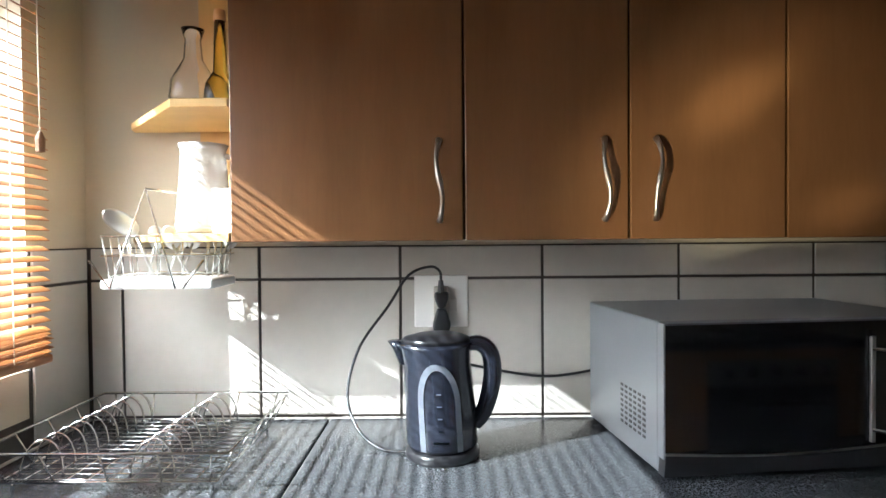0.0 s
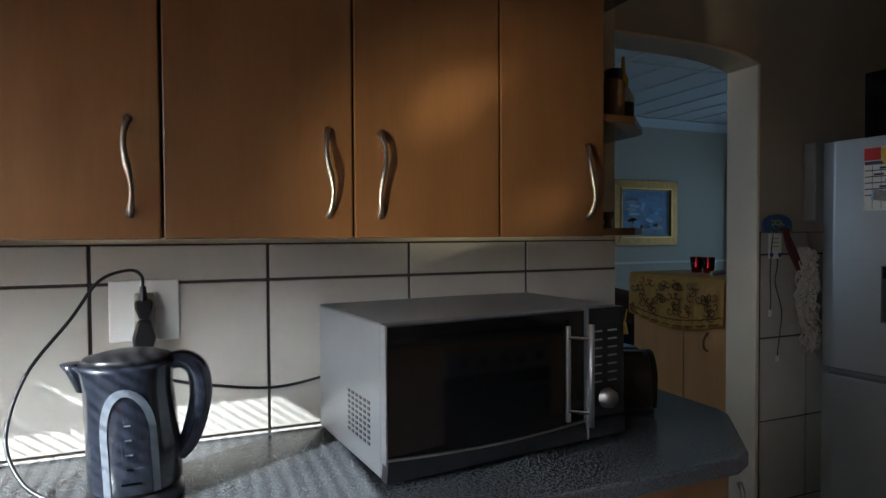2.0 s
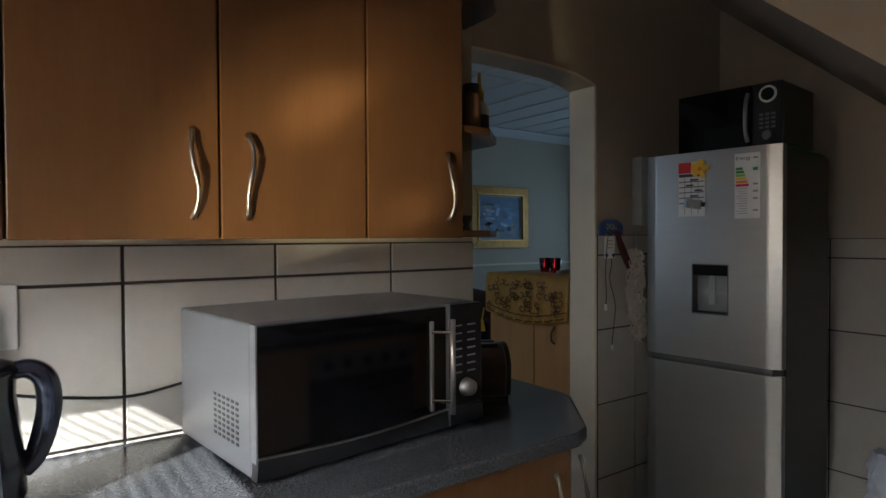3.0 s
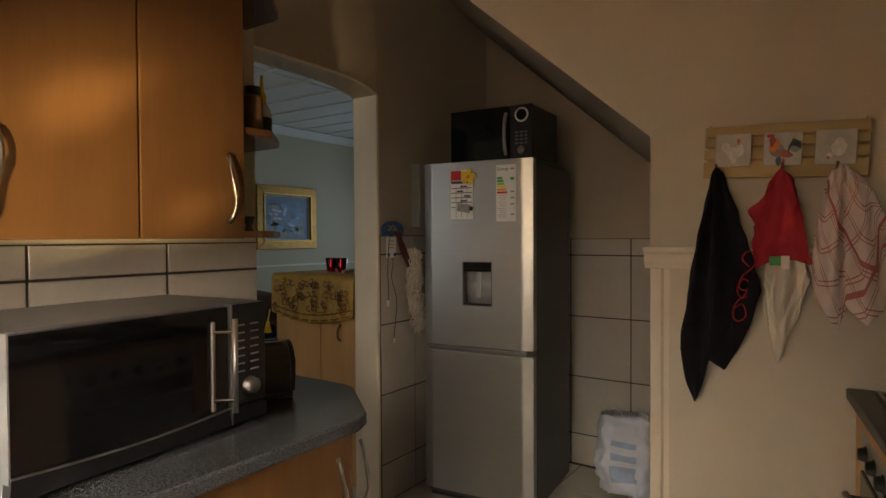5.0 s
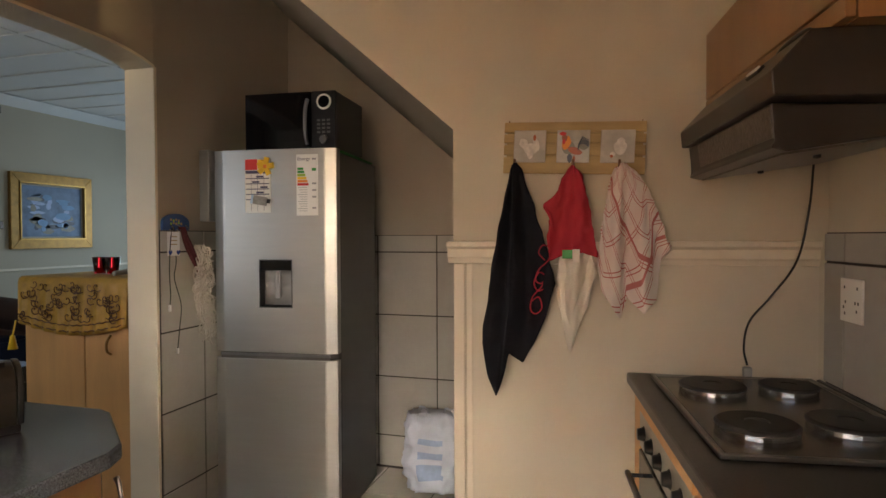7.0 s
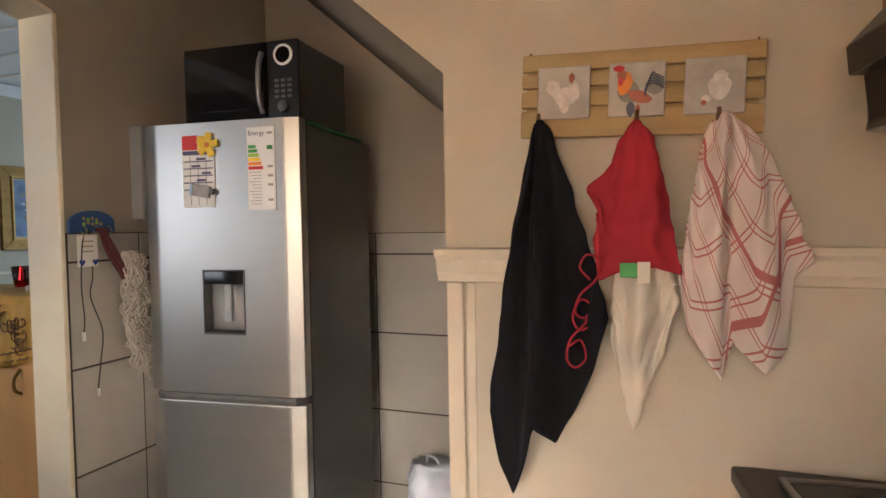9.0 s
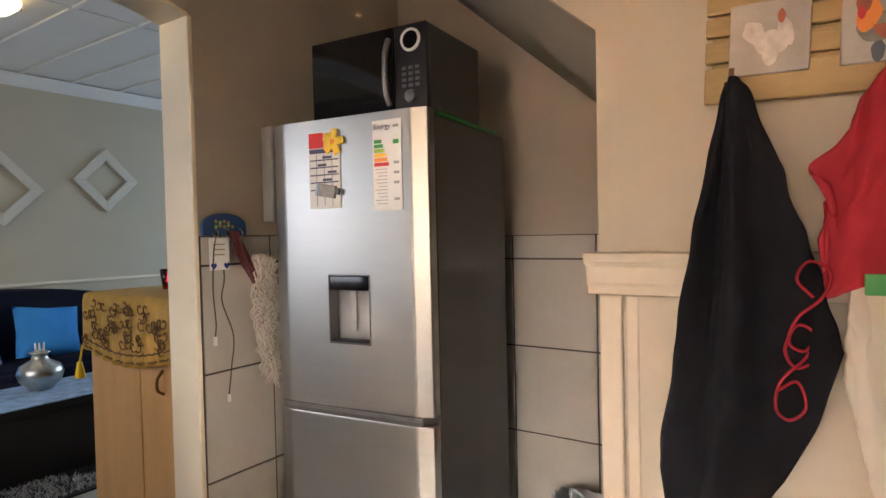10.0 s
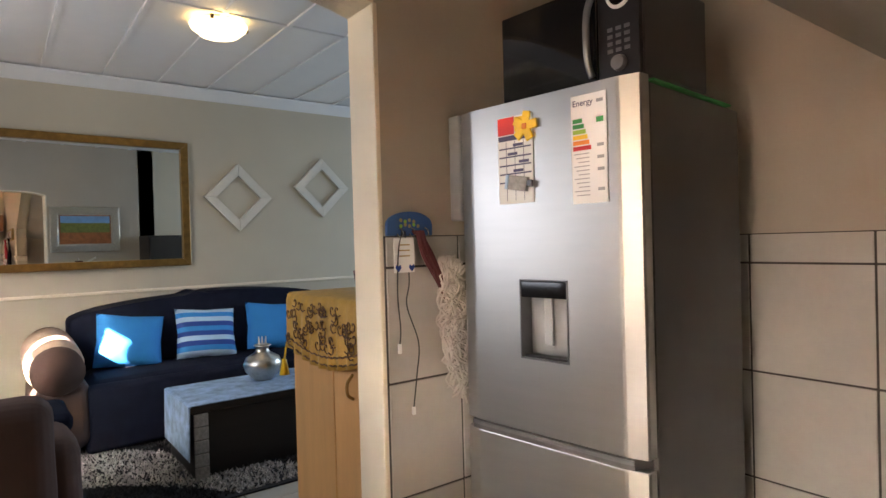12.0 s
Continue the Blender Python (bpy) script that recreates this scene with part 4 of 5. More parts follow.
    for x in (-0.3, -0.62):
        part("knob", lathe([(0, -0.012), (0.008, -0.010), (0.008, 0)], 10), BLACK, k, m=pose(x, -0.30, 1.520))
    part("cable_loop", tube(curve([(-0.80, -0.215, 1.713), (-0.77, -0.215, 1.735), (-0.66, -0.215, 1.735), (-0.60, -0.215, 1.713)]), 0.006, 8), BLACK, k, smooth=True)
    w = base("wall_cabinet", SIDE, "low brown wood wall cabinet above the hood, in brightened cabinet wood", "cabinet")
    part("body", box(-0.90, -0.08, -0.553, -0.24, 1.713, 1.955), LIFTEDWOOD, w)
    part("base_strip", box(-0.90, -0.08, -0.238, -0.22, 1.714, 1.752, 0.002), LIFTEDWOOD, w)
    part("door", box(-0.90, -0.08, -0.238, -0.22, 1.756, 1.955, 0.003), LIFTEDWOOD, w)
    e = base("power_cord", pose(0, 0, 0), "black hood cable hanging down the wall", "cord")
    part("cord", tube(curve([(2.52, -0.455, 1.56), (2.505, -0.44, 1.42), (2.505, -0.41, 1.27), (2.54, -0.35, 1.16), (2.54, -0.29, 1.08), (2.54, -0.275, 1.00), (2.54, -0.285, 0.945)]), 0.0034, 8), BLACK, e, smooth=True)
    part("plug", box(2.528, 2.549, -0.298, -0.272, 0.905, 0.940, 0.005), GREY, e)
    s = base("wall_socket", SIDE, "white wall socket on the tiles by the hood", "socket")
    part("plate", box(-0.30, -0.185, -0.5595, -0.553, 1.105, 1.225, 0.003), WHITEPL, s)
    for x, z in ((-0.275, 1.20), (-0.21, 1.20), (-0.28, 1.16), (-0.265, 1.16), (-0.272, 1.138), (-0.215, 1.16), (-0.205, 1.145), (-0.212, 1.128)):
        part("pin_hole", box(x - 0.003, x + 0.003, -0.553, -0.5524, z - 0.004, z + 0.004), BLACK, s)


stove_side()


# ---- towels and their rack ----
def cloth(name, top, half, bottom, mats, label, folds=5.0, depth=0.022, phase=0.0, bulge=0.7, out=0.044, flare=(0, 0, 0)):
    """A towel gathered on a hook: top (y, z), half its width there; bottom: rows of (u, y, z) across its lower edge."""
    nu, nv = 64, 64
    us, ys, zs = zip(*bottom)
    bm = bmesh.new()
    grid = []
    for j in range(nv + 1):
        v = j / nv
        row = []
        for i in range(nu + 1):
            u = i / nu
            by, bz = float(np.interp(u, us, ys)), float(np.interp(u, us, zs))
            y0 = top[0] + half * (1 - 2 * u)
            y = y0 + (by - y0) * v ** bulge
            z = top[1] + 0.012 * math.sin(math.pi * u) * (1 - v) + (bz - top[1]) * v
            a = min(1, 0.3 + 1.4 * v)
            f = math.sin(folds * 2 * math.pi * u + phase + 1.2 * v) + 0.5 * math.sin(folds * 4.3 * u + 5 * v + phase)
            n = noise.noise(Vector((u * 5, v * 6, phase + 3)))
            x = XE - out - depth * a * (0.5 + 0.45 * f) - 0.010 * n - 0.03 * math.sin(math.pi * u) * (1 - v) * math.exp(-3 * v)
            y += flare[2] * math.exp(-((v - flare[1]) / 0.09) ** 2) * max(0, 1 - abs(u - flare[0]) / 0.22)
            x -= 0.012 * abs(noise.noise(Vector((u * 3 + v, v * 2.2, phase + 17)))) * min(1, 3 * v)
            y += 0.006 * noise.noise(Vector((u * 4, v * 9, phase + 9)))
            row.append(bm.verts.new((x, y, z)))
        grid.append(row)
    uv = bm.loops.layers.uv.new("weave")
    for j in range(nv):
        for i in range(nu):
            f = bm.faces.new((grid[j][i], grid[j][i + 1], grid[j + 1][i + 1], grid[j + 1][i]))
            for loop, (a, b) in zip(f.loops, ((i, j), (i + 1, j), (i + 1, j + 1), (i, j + 1))):
                loop[uv].uv = (a / nu, b / nv)
    ob = part(name, bm, mats[0], smooth=True)
    th = ob.modifiers.new("thickness", "SOLIDIFY")
    th.thickness = 0.004
    return tagged(ob, label, "towel", "kitchen towels on the rack")


def towels():
    r = base("towel_rack", pose(XE, 0.241, 1.632, 2.5, 0, 0), "pale pallet-wood towel rack with three bird pictures", "towel rack")
    for z0, z1 in ((0.052, 0.086), (0.018, 0.046), (-0.022, 0.010), (-0.084, -0.030)):
        part("slat", box(-0.030, -0.018, -0.228, 0.228, z0, z1, 0.002), PALLET, r)
    for y in (-0.20, -0.07, 0.07, 0.20):
        part("batten", box(-0.017, -0.001, y - 0.02, y + 0.02, -0.08, 0.082), PALLET, r)
    for k, y in enumerate((0.140, -0.002, -0.142)):
        p = part("picture_tile", box(-0.037, -0.031, y - 0.053, y + 0.053, -0.048, 0.058, 0.002), EGGSHELL, r, "square picture tile of a farm bird")
        def blob(cy, cz, ry, rz, mt, d=0.0012, turn=0.0):
            out = []
            for a in (2 * math.pi * i / 22 for i in range(22)):
                p, q = ry * math.cos(a) * (1 + 0.08 * math.sin(5 * a)), rz * math.sin(a) * (1 + 0.08 * math.cos(4 * a))
                out.append((y - cy - p * math.cos(turn) + q * math.sin(turn), cz + p * math.sin(turn) + q * math.cos(turn)))
            part("bird_shape", prism(out, "x", -0.037 - d, -0.0371), mt, p0)
        p0 = p
        if k == 0:
            blob(0.004, -0.004, 0.024, 0.018, BIRDWHITE), blob(-0.020, 0.014, 0.014, 0.017, BIRDWHITE, 0.0014, 0.5), blob(0.022, 0.012, 0.009, 0.022, BIRDWHITE, 0.0016, 0.3)
            blob(0.016, 0.033, 0.005, 0.010, BIRDBROWN, 0.002), blob(0.002, -0.024, 0.010, 0.012, BIRDWHITE, 0.0010)
        elif k == 1:
            blob(-0.014, 0.0, 0.024, 0.020, BIRDGREY, 0.0011, -0.5), blob(0.006, -0.010, 0.024, 0.011, BIRDBROWN, 0.0015, -0.35), blob(-0.022, 0.016, 0.014, 0.022, ORANGE, 0.0013, -0.25)
            blob(-0.028, 0.032, 0.009, 0.012, BIRDBROWN, 0.0018), blob(-0.034, 0.046, 0.011, 0.006, RED, 0.0022), blob(-0.030, 0.020, 0.005, 0.008, RED, 0.0024)
            blob(-0.010, -0.033, 0.008, 0.015, BIRDBLUE, 0.0010), blob(0.004, -0.036, 0.004, 0.011, BIRDBROWN, 0.0010), blob(0.034, 0.010, 0.018, 0.016, BIRDGREY, 0.0011)
            for n in range(5):
                part("tail_feather", tube(curve([(-0.0388, y - 0.016, -0.008 + 0.003 * n), (-0.0388, y - 0.020 - 0.002 * n, 0.010 + 0.006 * n), (-0.0388, y - 0.034, 0.014 + 0.0045 * n), (-0.0388, y - 0.050, 0.004 + 0.005 * n)], 5), 0.0016, 5), BIRDBLUE, p)
        else:
            blob(0.008, 0.002, 0.020, 0.024, BIRDWHITE), blob(0.010, 0.022, 0.012, 0.010, BIRDWHITE, 0.0015), blob(-0.014, -0.020, 0.008, 0.007, BIRDWHITE, 0.0014), blob(-0.018, -0.027, 0.005, 0.005, BIRDBROWN, 0.002)
    for y in (-0.215, 0.215):
        part("hanging_eye", tube([(-0.012 + 0.006 * math.cos(a), y, 0.088 + 0.006 * math.sin(a)) for a in (2 * math.pi * i / 10 for i in range(10))], 0.0015, 5, True), BROWN, r)
    for y in (0.185, -0.005, -0.150):
        part("hook", tube(curve([(-0.030, y, -0.050), (-0.050, y, -0.062), (-0.060, y, -0.054), (-0.060, y, -0.040)]), 0.004, 8), BROWN, r, smooth=True)
    b = cloth("tea_towel", (0.426, 1.574), 0.014, [(0, 0.540, 0.985), (0.10, 0.520, 0.87), (0.2, 0.494, 0.80), (0.32, 0.470, 0.87), (0.45, 0.446, 0.955), (0.6, 0.400, 0.920), (0.72, 0.365, 0.985), (0.85, 0.325, 1.08), (1, 0.290, 1.19)], [BLACKCLOTH], "black kitchen towel with red stitched script, on a hook", 2.2, 0.034, 0.4, bulge=0.85)
    pts = [(0.325, 1.265), (0.345, 1.29), (0.33, 1.315), (0.305, 1.30), (0.315, 1.265), (0.345, 1.235), (0.355, 1.20), (0.335, 1.19), (0.325, 1.215), (0.345, 1.225), (0.36, 1.19), (0.345, 1.165), (0.315, 1.185), (0.305, 1.205), (0.32, 1.215), (0.335, 1.18), (0.365, 1.145), (0.372, 1.105), (0.355, 1.09), (0.335, 1.11), (0.345, 1.145), (0.37, 1.13)]
    part("stitched_script", tube(curve([(XE - 0.080, y, z) for y, z in pts], 5), 0.0024, 6), REDCLOTH, b, "red stitched script", True)
    cloth("tea_towel", (0.234, 1.33), 0.045, [(0, 0.292, 1.15), (0.2, 0.268, 1.03), (0.38, 0.246, 0.965), (0.55, 0.220, 1.06), (0.75, 0.188, 1.115), (1, 0.164, 1.23)], [WHITECLOTH], "white cotton cloth hanging below a red towel", 1.7, 0.030, 2.0, bulge=0.9, out=0.030)
    t = cloth("tea_towel", (0.236, 1.556), 0.016, [(0, 0.318, 1.345), (0.15, 0.312, 1.262), (0.4, 0.265, 1.282), (0.7, 0.205, 1.290), (1, 0.160, 1.275)], [REDCLOTH], "plain red kitchen towel on a hook", 1.4, 0.022, 1.1, bulge=0.6, out=0.066, flare=(0, 0.52, 0.034))
    part("care_label", box(XE - 0.103, XE - 0.100, 0.213, 0.236, 1.262, 1.302, 0.001), WHITECLOTH, t, "white woven care label")
    part("label_tag", box(XE - 0.100, XE - 0.096, 0.235, 0.268, 1.272, 1.300, 0.001), GREEN, t, "green label tag")
    cloth("tea_towel", (0.083, 1.562), 0.018, [(0, 0.160, 1.27), (0.1, 0.145, 1.168), (0.33, 0.090, 1.08), (0.48, 0.072, 1.15), (0.68, 0.020, 1.10), (0.83, -0.020, 1.143), (0.93, -0.032, 1.27), (1, -0.060, 1.30)], [CHECKCLOTH], "white kitchen towel with thin red checks on a hook", 2.3, 0.034, 3.0, 0.6)


towels()


# ---- alcove and pier ----
def alcove():
    y = YA - 0.011
    k = base("key_holder", pose(0, 0, 0), "blue painted wooden key holder with yellow flowers", "key holder")
    out = [(2.675, 1.375), (2.845, 1.375), (2.845, 1.41)] + [(2.76 + 0.085 * math.cos(a), 1.41 + 0.04 * math.sin(a)) for a in (math.pi * i / 12 for i in range(1, 12))] + [(2.675, 1.41)]
    part("plaque", prism(out, "y", y - 0.014, y, 0.003), BLUE, k)
    for i in range(9):
        part("painted_flower", lathe([(0, 0.0015), (0.0055, 0.001), (0.006, 0)], 8), PALLET if i % 3 else LIME, k, m=pose(2.725 + 0.016 * (i % 5), y - 0.0145, 1.405 + 0.014 * (i // 5) + 0.004 * (i % 2), 90, 0, 0))
    for x in (2.715, 2.76, 2.81):
        part("hook", tube([(x + 0.012 * math.sin(a), y - 0.018 - 0.010 * (1 - math.cos(a)) * 0.5, 1.385 + 0.014 * math.cos(a)) for a in (2 * math.pi * i / 10 for i in range(8))], 0.0022, 6), CHROME, k)
    c = base("hanging_card", pose(0, 0, 0), "small white printed card with purple hearts on a cord", "card")
    part("card", box(2.690, 2.765, y - 0.026, y - 0.022, 1.262, 1.368, 0.002), PAPER, c)
    for z in (1.345, 1.328, 1.311):
        part("print_bar", box(2.708, 2.747, y - 0.0268, y - 0.0262, z, z + 0.004), PALLET, c)
    for x in (2.703, 2.752):
        part("heart", prism([(x, 1.265), (x + 0.010, 1.277), (x + 0.007, 1.286), (x, 1.281), (x - 0.007, 1.286), (x - 0.010, 1.277)], "y", y - 0.030, y - 0.0265), DEEPBLUE, c)
    for pts in ([(2.725, y - 0.02, 1.39), (2.705, y - 0.028, 1.33), (2.70, y - 0.024, 1.20), (2.71, y - 0.02, 1.09), (2.705, y - 0.02, 1.04)], [(2.735, y - 0.02, 1.39), (2.745, y - 0.022, 1.24), (2.735, y - 0.02, 1.16), (2.775, y - 0.02, 1.04), (2.765, y - 0.02, 0.94), (2.75, y - 0.02, 0.84)]):
        part("string", tube(curve(pts), 0.0022, 5), BLACK, c, smooth=True)
    part("string_toggle", box(2.700, 2.710, y - 0.025, y - 0.015, 1.015, 1.045, 0.002), WHITEPL, c)
    part("string_toggle", box(2.745, 2.755, y - 0.025, y - 0.015, 0.820, 0.845, 0.002), WHITEPL, c)
    m = base("string_mop", pose(0, 0, 0), "bundle of grey cotton strings on maroon cords", "mop")
    rng = random.Random(3)
    for i in range(16):
        a, b = rng.uniform(-1, 1), rng.uniform(-1, 1)
        part("cord", tube(curve([(2.78 + 0.02 * a, y - 0.025, 1.39), (2.815 + 0.02 * b, y - 0.03 - 0.01 * a, 1.31), (2.85 + 0.015 * a, y - 0.04 - 0.012 * b, 1.23), (2.875 + 0.012 * b, y - 0.05, 1.17)], 4), 0.004, 5), MAROON, m)
    for i in range(58):
        length = rng.uniform(0.28, 0.44)
        pts = [(2.878 + rng.uniform(-0.02, 0.02), y - 0.05 + rng.uniform(-0.02, 0.02), 1.20)]
        for q in range(9):
            spread = 0.030 + 0.022 * math.sin(math.pi * (q + 1) / 10)
            pts.append((2.884 + 0.002 * q + rng.uniform(-spread, spread), y - 0.058 + rng.uniform(-0.028, 0.028), 1.28 + rng.uniform(-0.015, 0.03) - length * q / 8))
        part("strand", tube(curve(pts, 3), 0.0036, 5), ROPE, m)
    d = base("distribution_board", pose(0, 0, 0), "pale grey electrical distribution board on the wall", "fuse box")
    part("case", box(2.93, 3.16, y - 0.055, y, 1.42, 1.76, 0.006), GREY, d)
    part("flap", box(2.985, 3.10, y - 0.062, y - 0.056, 1.55, 1.63, 0.002), BLACK, d)

    # plastic bag on the floor
    g = bmesh.new()
    n, rows = 64, 30
    ring = []
    for j in range(rows + 1):
        v = j / rows
        line = []
        for i in range(n):
            a = 2 * math.pi * i / n
            ca, sa = math.cos(a), math.sin(a)
            px, py = math.copysign(abs(ca) ** 0.55, ca), math.copysign(abs(sa) ** 0.55, sa)
            k2 = noise.noise(Vector((2.2 * ca, 2.2 * sa, 4 * v))) * 0.030 + abs(noise.noise(Vector((5 * ca, 5 * sa, 7 * v)))) * 0.030 + noise.noise(Vector((13 * ca, 13 * sa, 19 * v))) * 0.006
            wide = 0.118 + 0.022 * math.sin(math.pi * v) + 0.012 * v
            deep = 0.085 - 0.030 * max(0, v - 0.6) / 0.4
            line.append(g.verts.new((3.55 + (deep + k2) * px, 1.045 + (wide + k2) * py, 0.002 + 0.40 * v + v ** 4 * 0.030 * noise.noise(Vector((3 * ca, 3 * sa, 2))))))
        ring.append(line)
    for A, B in zip(ring, ring[1:]):
        for i in range(n):
            face = g.faces.new((A[i], A[(i + 1) % n], B[(i + 1) % n], B[i]))
            c = face.calc_center_median()
            if c.x < 3.53 and abs(c.y - 1.04) < 0.065 and (0.07 < c.z < 0.15 or 0.17 < c.z < 0.22 or 0.25 < c.z < 0.28):
                face.material_index = 1
    g.faces.new(ring[0]), g.faces.new(ring[-1])
    bag = part("plastic_bag", g, BAG, smooth=True)
    bag.data.materials.append(BAGBLUE)
    tagged(bag, "full white plastic bag with blue print on the floor", "bag")
    for s2 in (0.95, 1.09):
        part("bag_handle", tube(curve([(3.53, s2 - 0.03, 0.39), (3.51, s2 - 0.02, 0.43), (3.52, s2 + 0.02, 0.435), (3.54, s2 + 0.03, 0.39)]), 0.006, 6), BAG, bag, smooth=True)
    b = part("broom_handle", tube([(3.30, 0.80, 0.0), (3.34, 0.72, 1.15)], 0.011, 10), WHITEPL, smooth=True)
    tagged(b, "white broom handle leaning in the alcove", "broom")


alcove()


# ---- small things on the counter ----
def wire(parent, name, pts, r=0.0021, closed=False):
    return part(name, tube(pts, r, 6, closed), CHROME, parent, smooth=True)


def dish_rack():
    d = base("dish_rack", pose(-0.265, 1.395, 0.90), "chrome wire dish rack standing empty on the counter", "dish rack")
    X, Y, H = 0.235, 0.215, 0.085
    for z, k in ((H, 1.0), (0.022, 0.86)):
        wire(d, "frame", [(-X * k, -Y * k, z), (X * k, -Y * k, z), (X * k, Y * k, z), (-X * k, Y * k, z)], 0.0032, True)
    for i in range(11):
        x = -0.86 * X + 1.72 * X * i / 10
        wire(d, "floor_wire", [(x, -Y * 0.86, 0.024), (x, Y * 0.86, 0.024)], 0.0019)
    for i in range(15):
        y = -0.86 * Y + 1.72 * Y * i / 14
        wire(d, "floor_wire", [(-X * 0.86, y, 0.027), (X * 0.86, y, 0.027)], 0.0016)
    for x in (-0.19, -0.10, 0.0, 0.10, 0.19):
        for s in (-1, 1):
            wire(d, "stay", [(x, s * Y * 0.86, 0.022), (x * 1.08, s * Y, H)], 0.0020)
    for y in (-0.17, -0.09, 0.0, 0.09, 0.17):
        for s in (-1, 1):
            wire(d, "stay", [(s * X * 0.86, y, 0.022), (s * X, y * 1.08, H)], 0.0020)
    for row, (x, n) in enumerate(((-0.135, 10), (0.075, 9))):
        for i in range(n):
            y = -0.17 + 0.34 * i / (n - 1)
            wire(d, "plate_hoop", [(x + 0.042 * math.cos(a), y + 0.012 * math.sin(a), 0.026 + 0.068 * math.sin(a)) for a in (math.pi * q / 12 for q in range(13))], 0.0020)
    for sx in (-1, 1):
        for sy in (-1, 1):
            wire(d, "foot", [(sx * X * 0.8, sy * Y * 0.8, 0.024), (sx * X * 0.8, sy * Y * 0.8, 0.0)], 0.0035)


dish_rack()


def cutlery_basket():
    b = base("cutlery_basket", pose(-0.275, 1.50, 1.262), "chrome wire cutlery basket with a white drip tray", "cutlery basket")
    part("tray", box(-0.125, 0.125, -0.075, 0.075, 0, 0.022, 0.006), WHITEPL, b, "white drip tray")
    for z, g in ((0.03, 0.9), (0.075, 1.0), (0.118, 1.0)):
        wire(b, "frame", [(-0.122 * g, -0.07 * g, z), (0.122 * g, -0.07 * g, z), (0.122 * g, 0.07 * g, z), (-0.122 * g, 0.07 * g, z)], 0.0024, True)
    for i in range(5):
        x = -0.12 + 0.06 * i
        for s in (-1, 1):
            wire(b, "stay", [(x * 0.9, s * 0.063, 0.024), (x, s * 0.07, 0.118)], 0.0017)
    for y in (-0.035, 0.0, 0.035):
        for s in (-1, 1):
            wire(b, "stay", [(s * 0.110, y, 0.024), (s * 0.122, y, 0.118)], 0.0017)
    wire(b, "hanger", [(-0.144, -0.080, 0.066), (-0.098, -0.082, 0.002), (-0.017, -0.078, 0.222), (0.047, -0.082, 0.002)], 0.0028)
    wire(b, "hanger", [(0.063, -0.082, 0.002), (0.109, -0.080, 0.064)], 0.0028)
    wire(b, "hanger", [(-0.045, 0.078, 0.024), (0.035, 0.074, 0.215), (0.095, 0.078, 0.024)], 0.0026)
    wire(b, "top_link", [(-0.017, -0.078, 0.222), (0.035, 0.074, 0.215)], 0.0024)
    rng = random.Random(5)
    for i in range(5):
        x = -0.06 + 0.036 * i
        lean = rng.uniform(-0.05, 0.05)
        s = base("spoon", b.matrix_world @ pose(x, rng.uniform(-0.03, 0.03), 0.023), "steel spoon standing in the wire basket", "spoon", "cutlery in the basket")
        part("stem", tube([(0, 0, 0), (lean * 0.6, 0.004, 0.04), (lean, 0.01, 0.075)], 0.0032, 6), STEEL, s, smooth=True)
        bowl = bmesh.new()
        bmesh.ops.create_uvsphere(bowl, u_segments=14, v_segments=10, radius=1, matrix=Matrix.LocRotScale((lean * 1.1, 0.012, 0.092), Euler((0.3, lean * 4, 0.2)), (0.019, 0.006, 0.030)))
        part("bowl", bowl, STEEL, s, smooth=True)
    l = base("serving_spoon", b.matrix_world @ pose(-0.07, 0.0, 0.023), "large steel serving spoon leaning out of the basket", "spoon", "cutlery in the basket")
    part("stem", tube([(0.03, 0, 0), (-0.01, 0, 0.10)], 0.004, 6), STEEL, l, smooth=True)
    bowl = bmesh.new()
    bmesh.ops.create_uvsphere(bowl, u_segments=16, v_segments=10, radius=1, matrix=Matrix.LocRotScale((-0.045, 0, 0.128), Euler((0.5, -0.9, 0.3)), (0.024, 0.008, 0.046)))
    part("bowl", bowl, STEEL, l, smooth=True)


cutlery_basket()


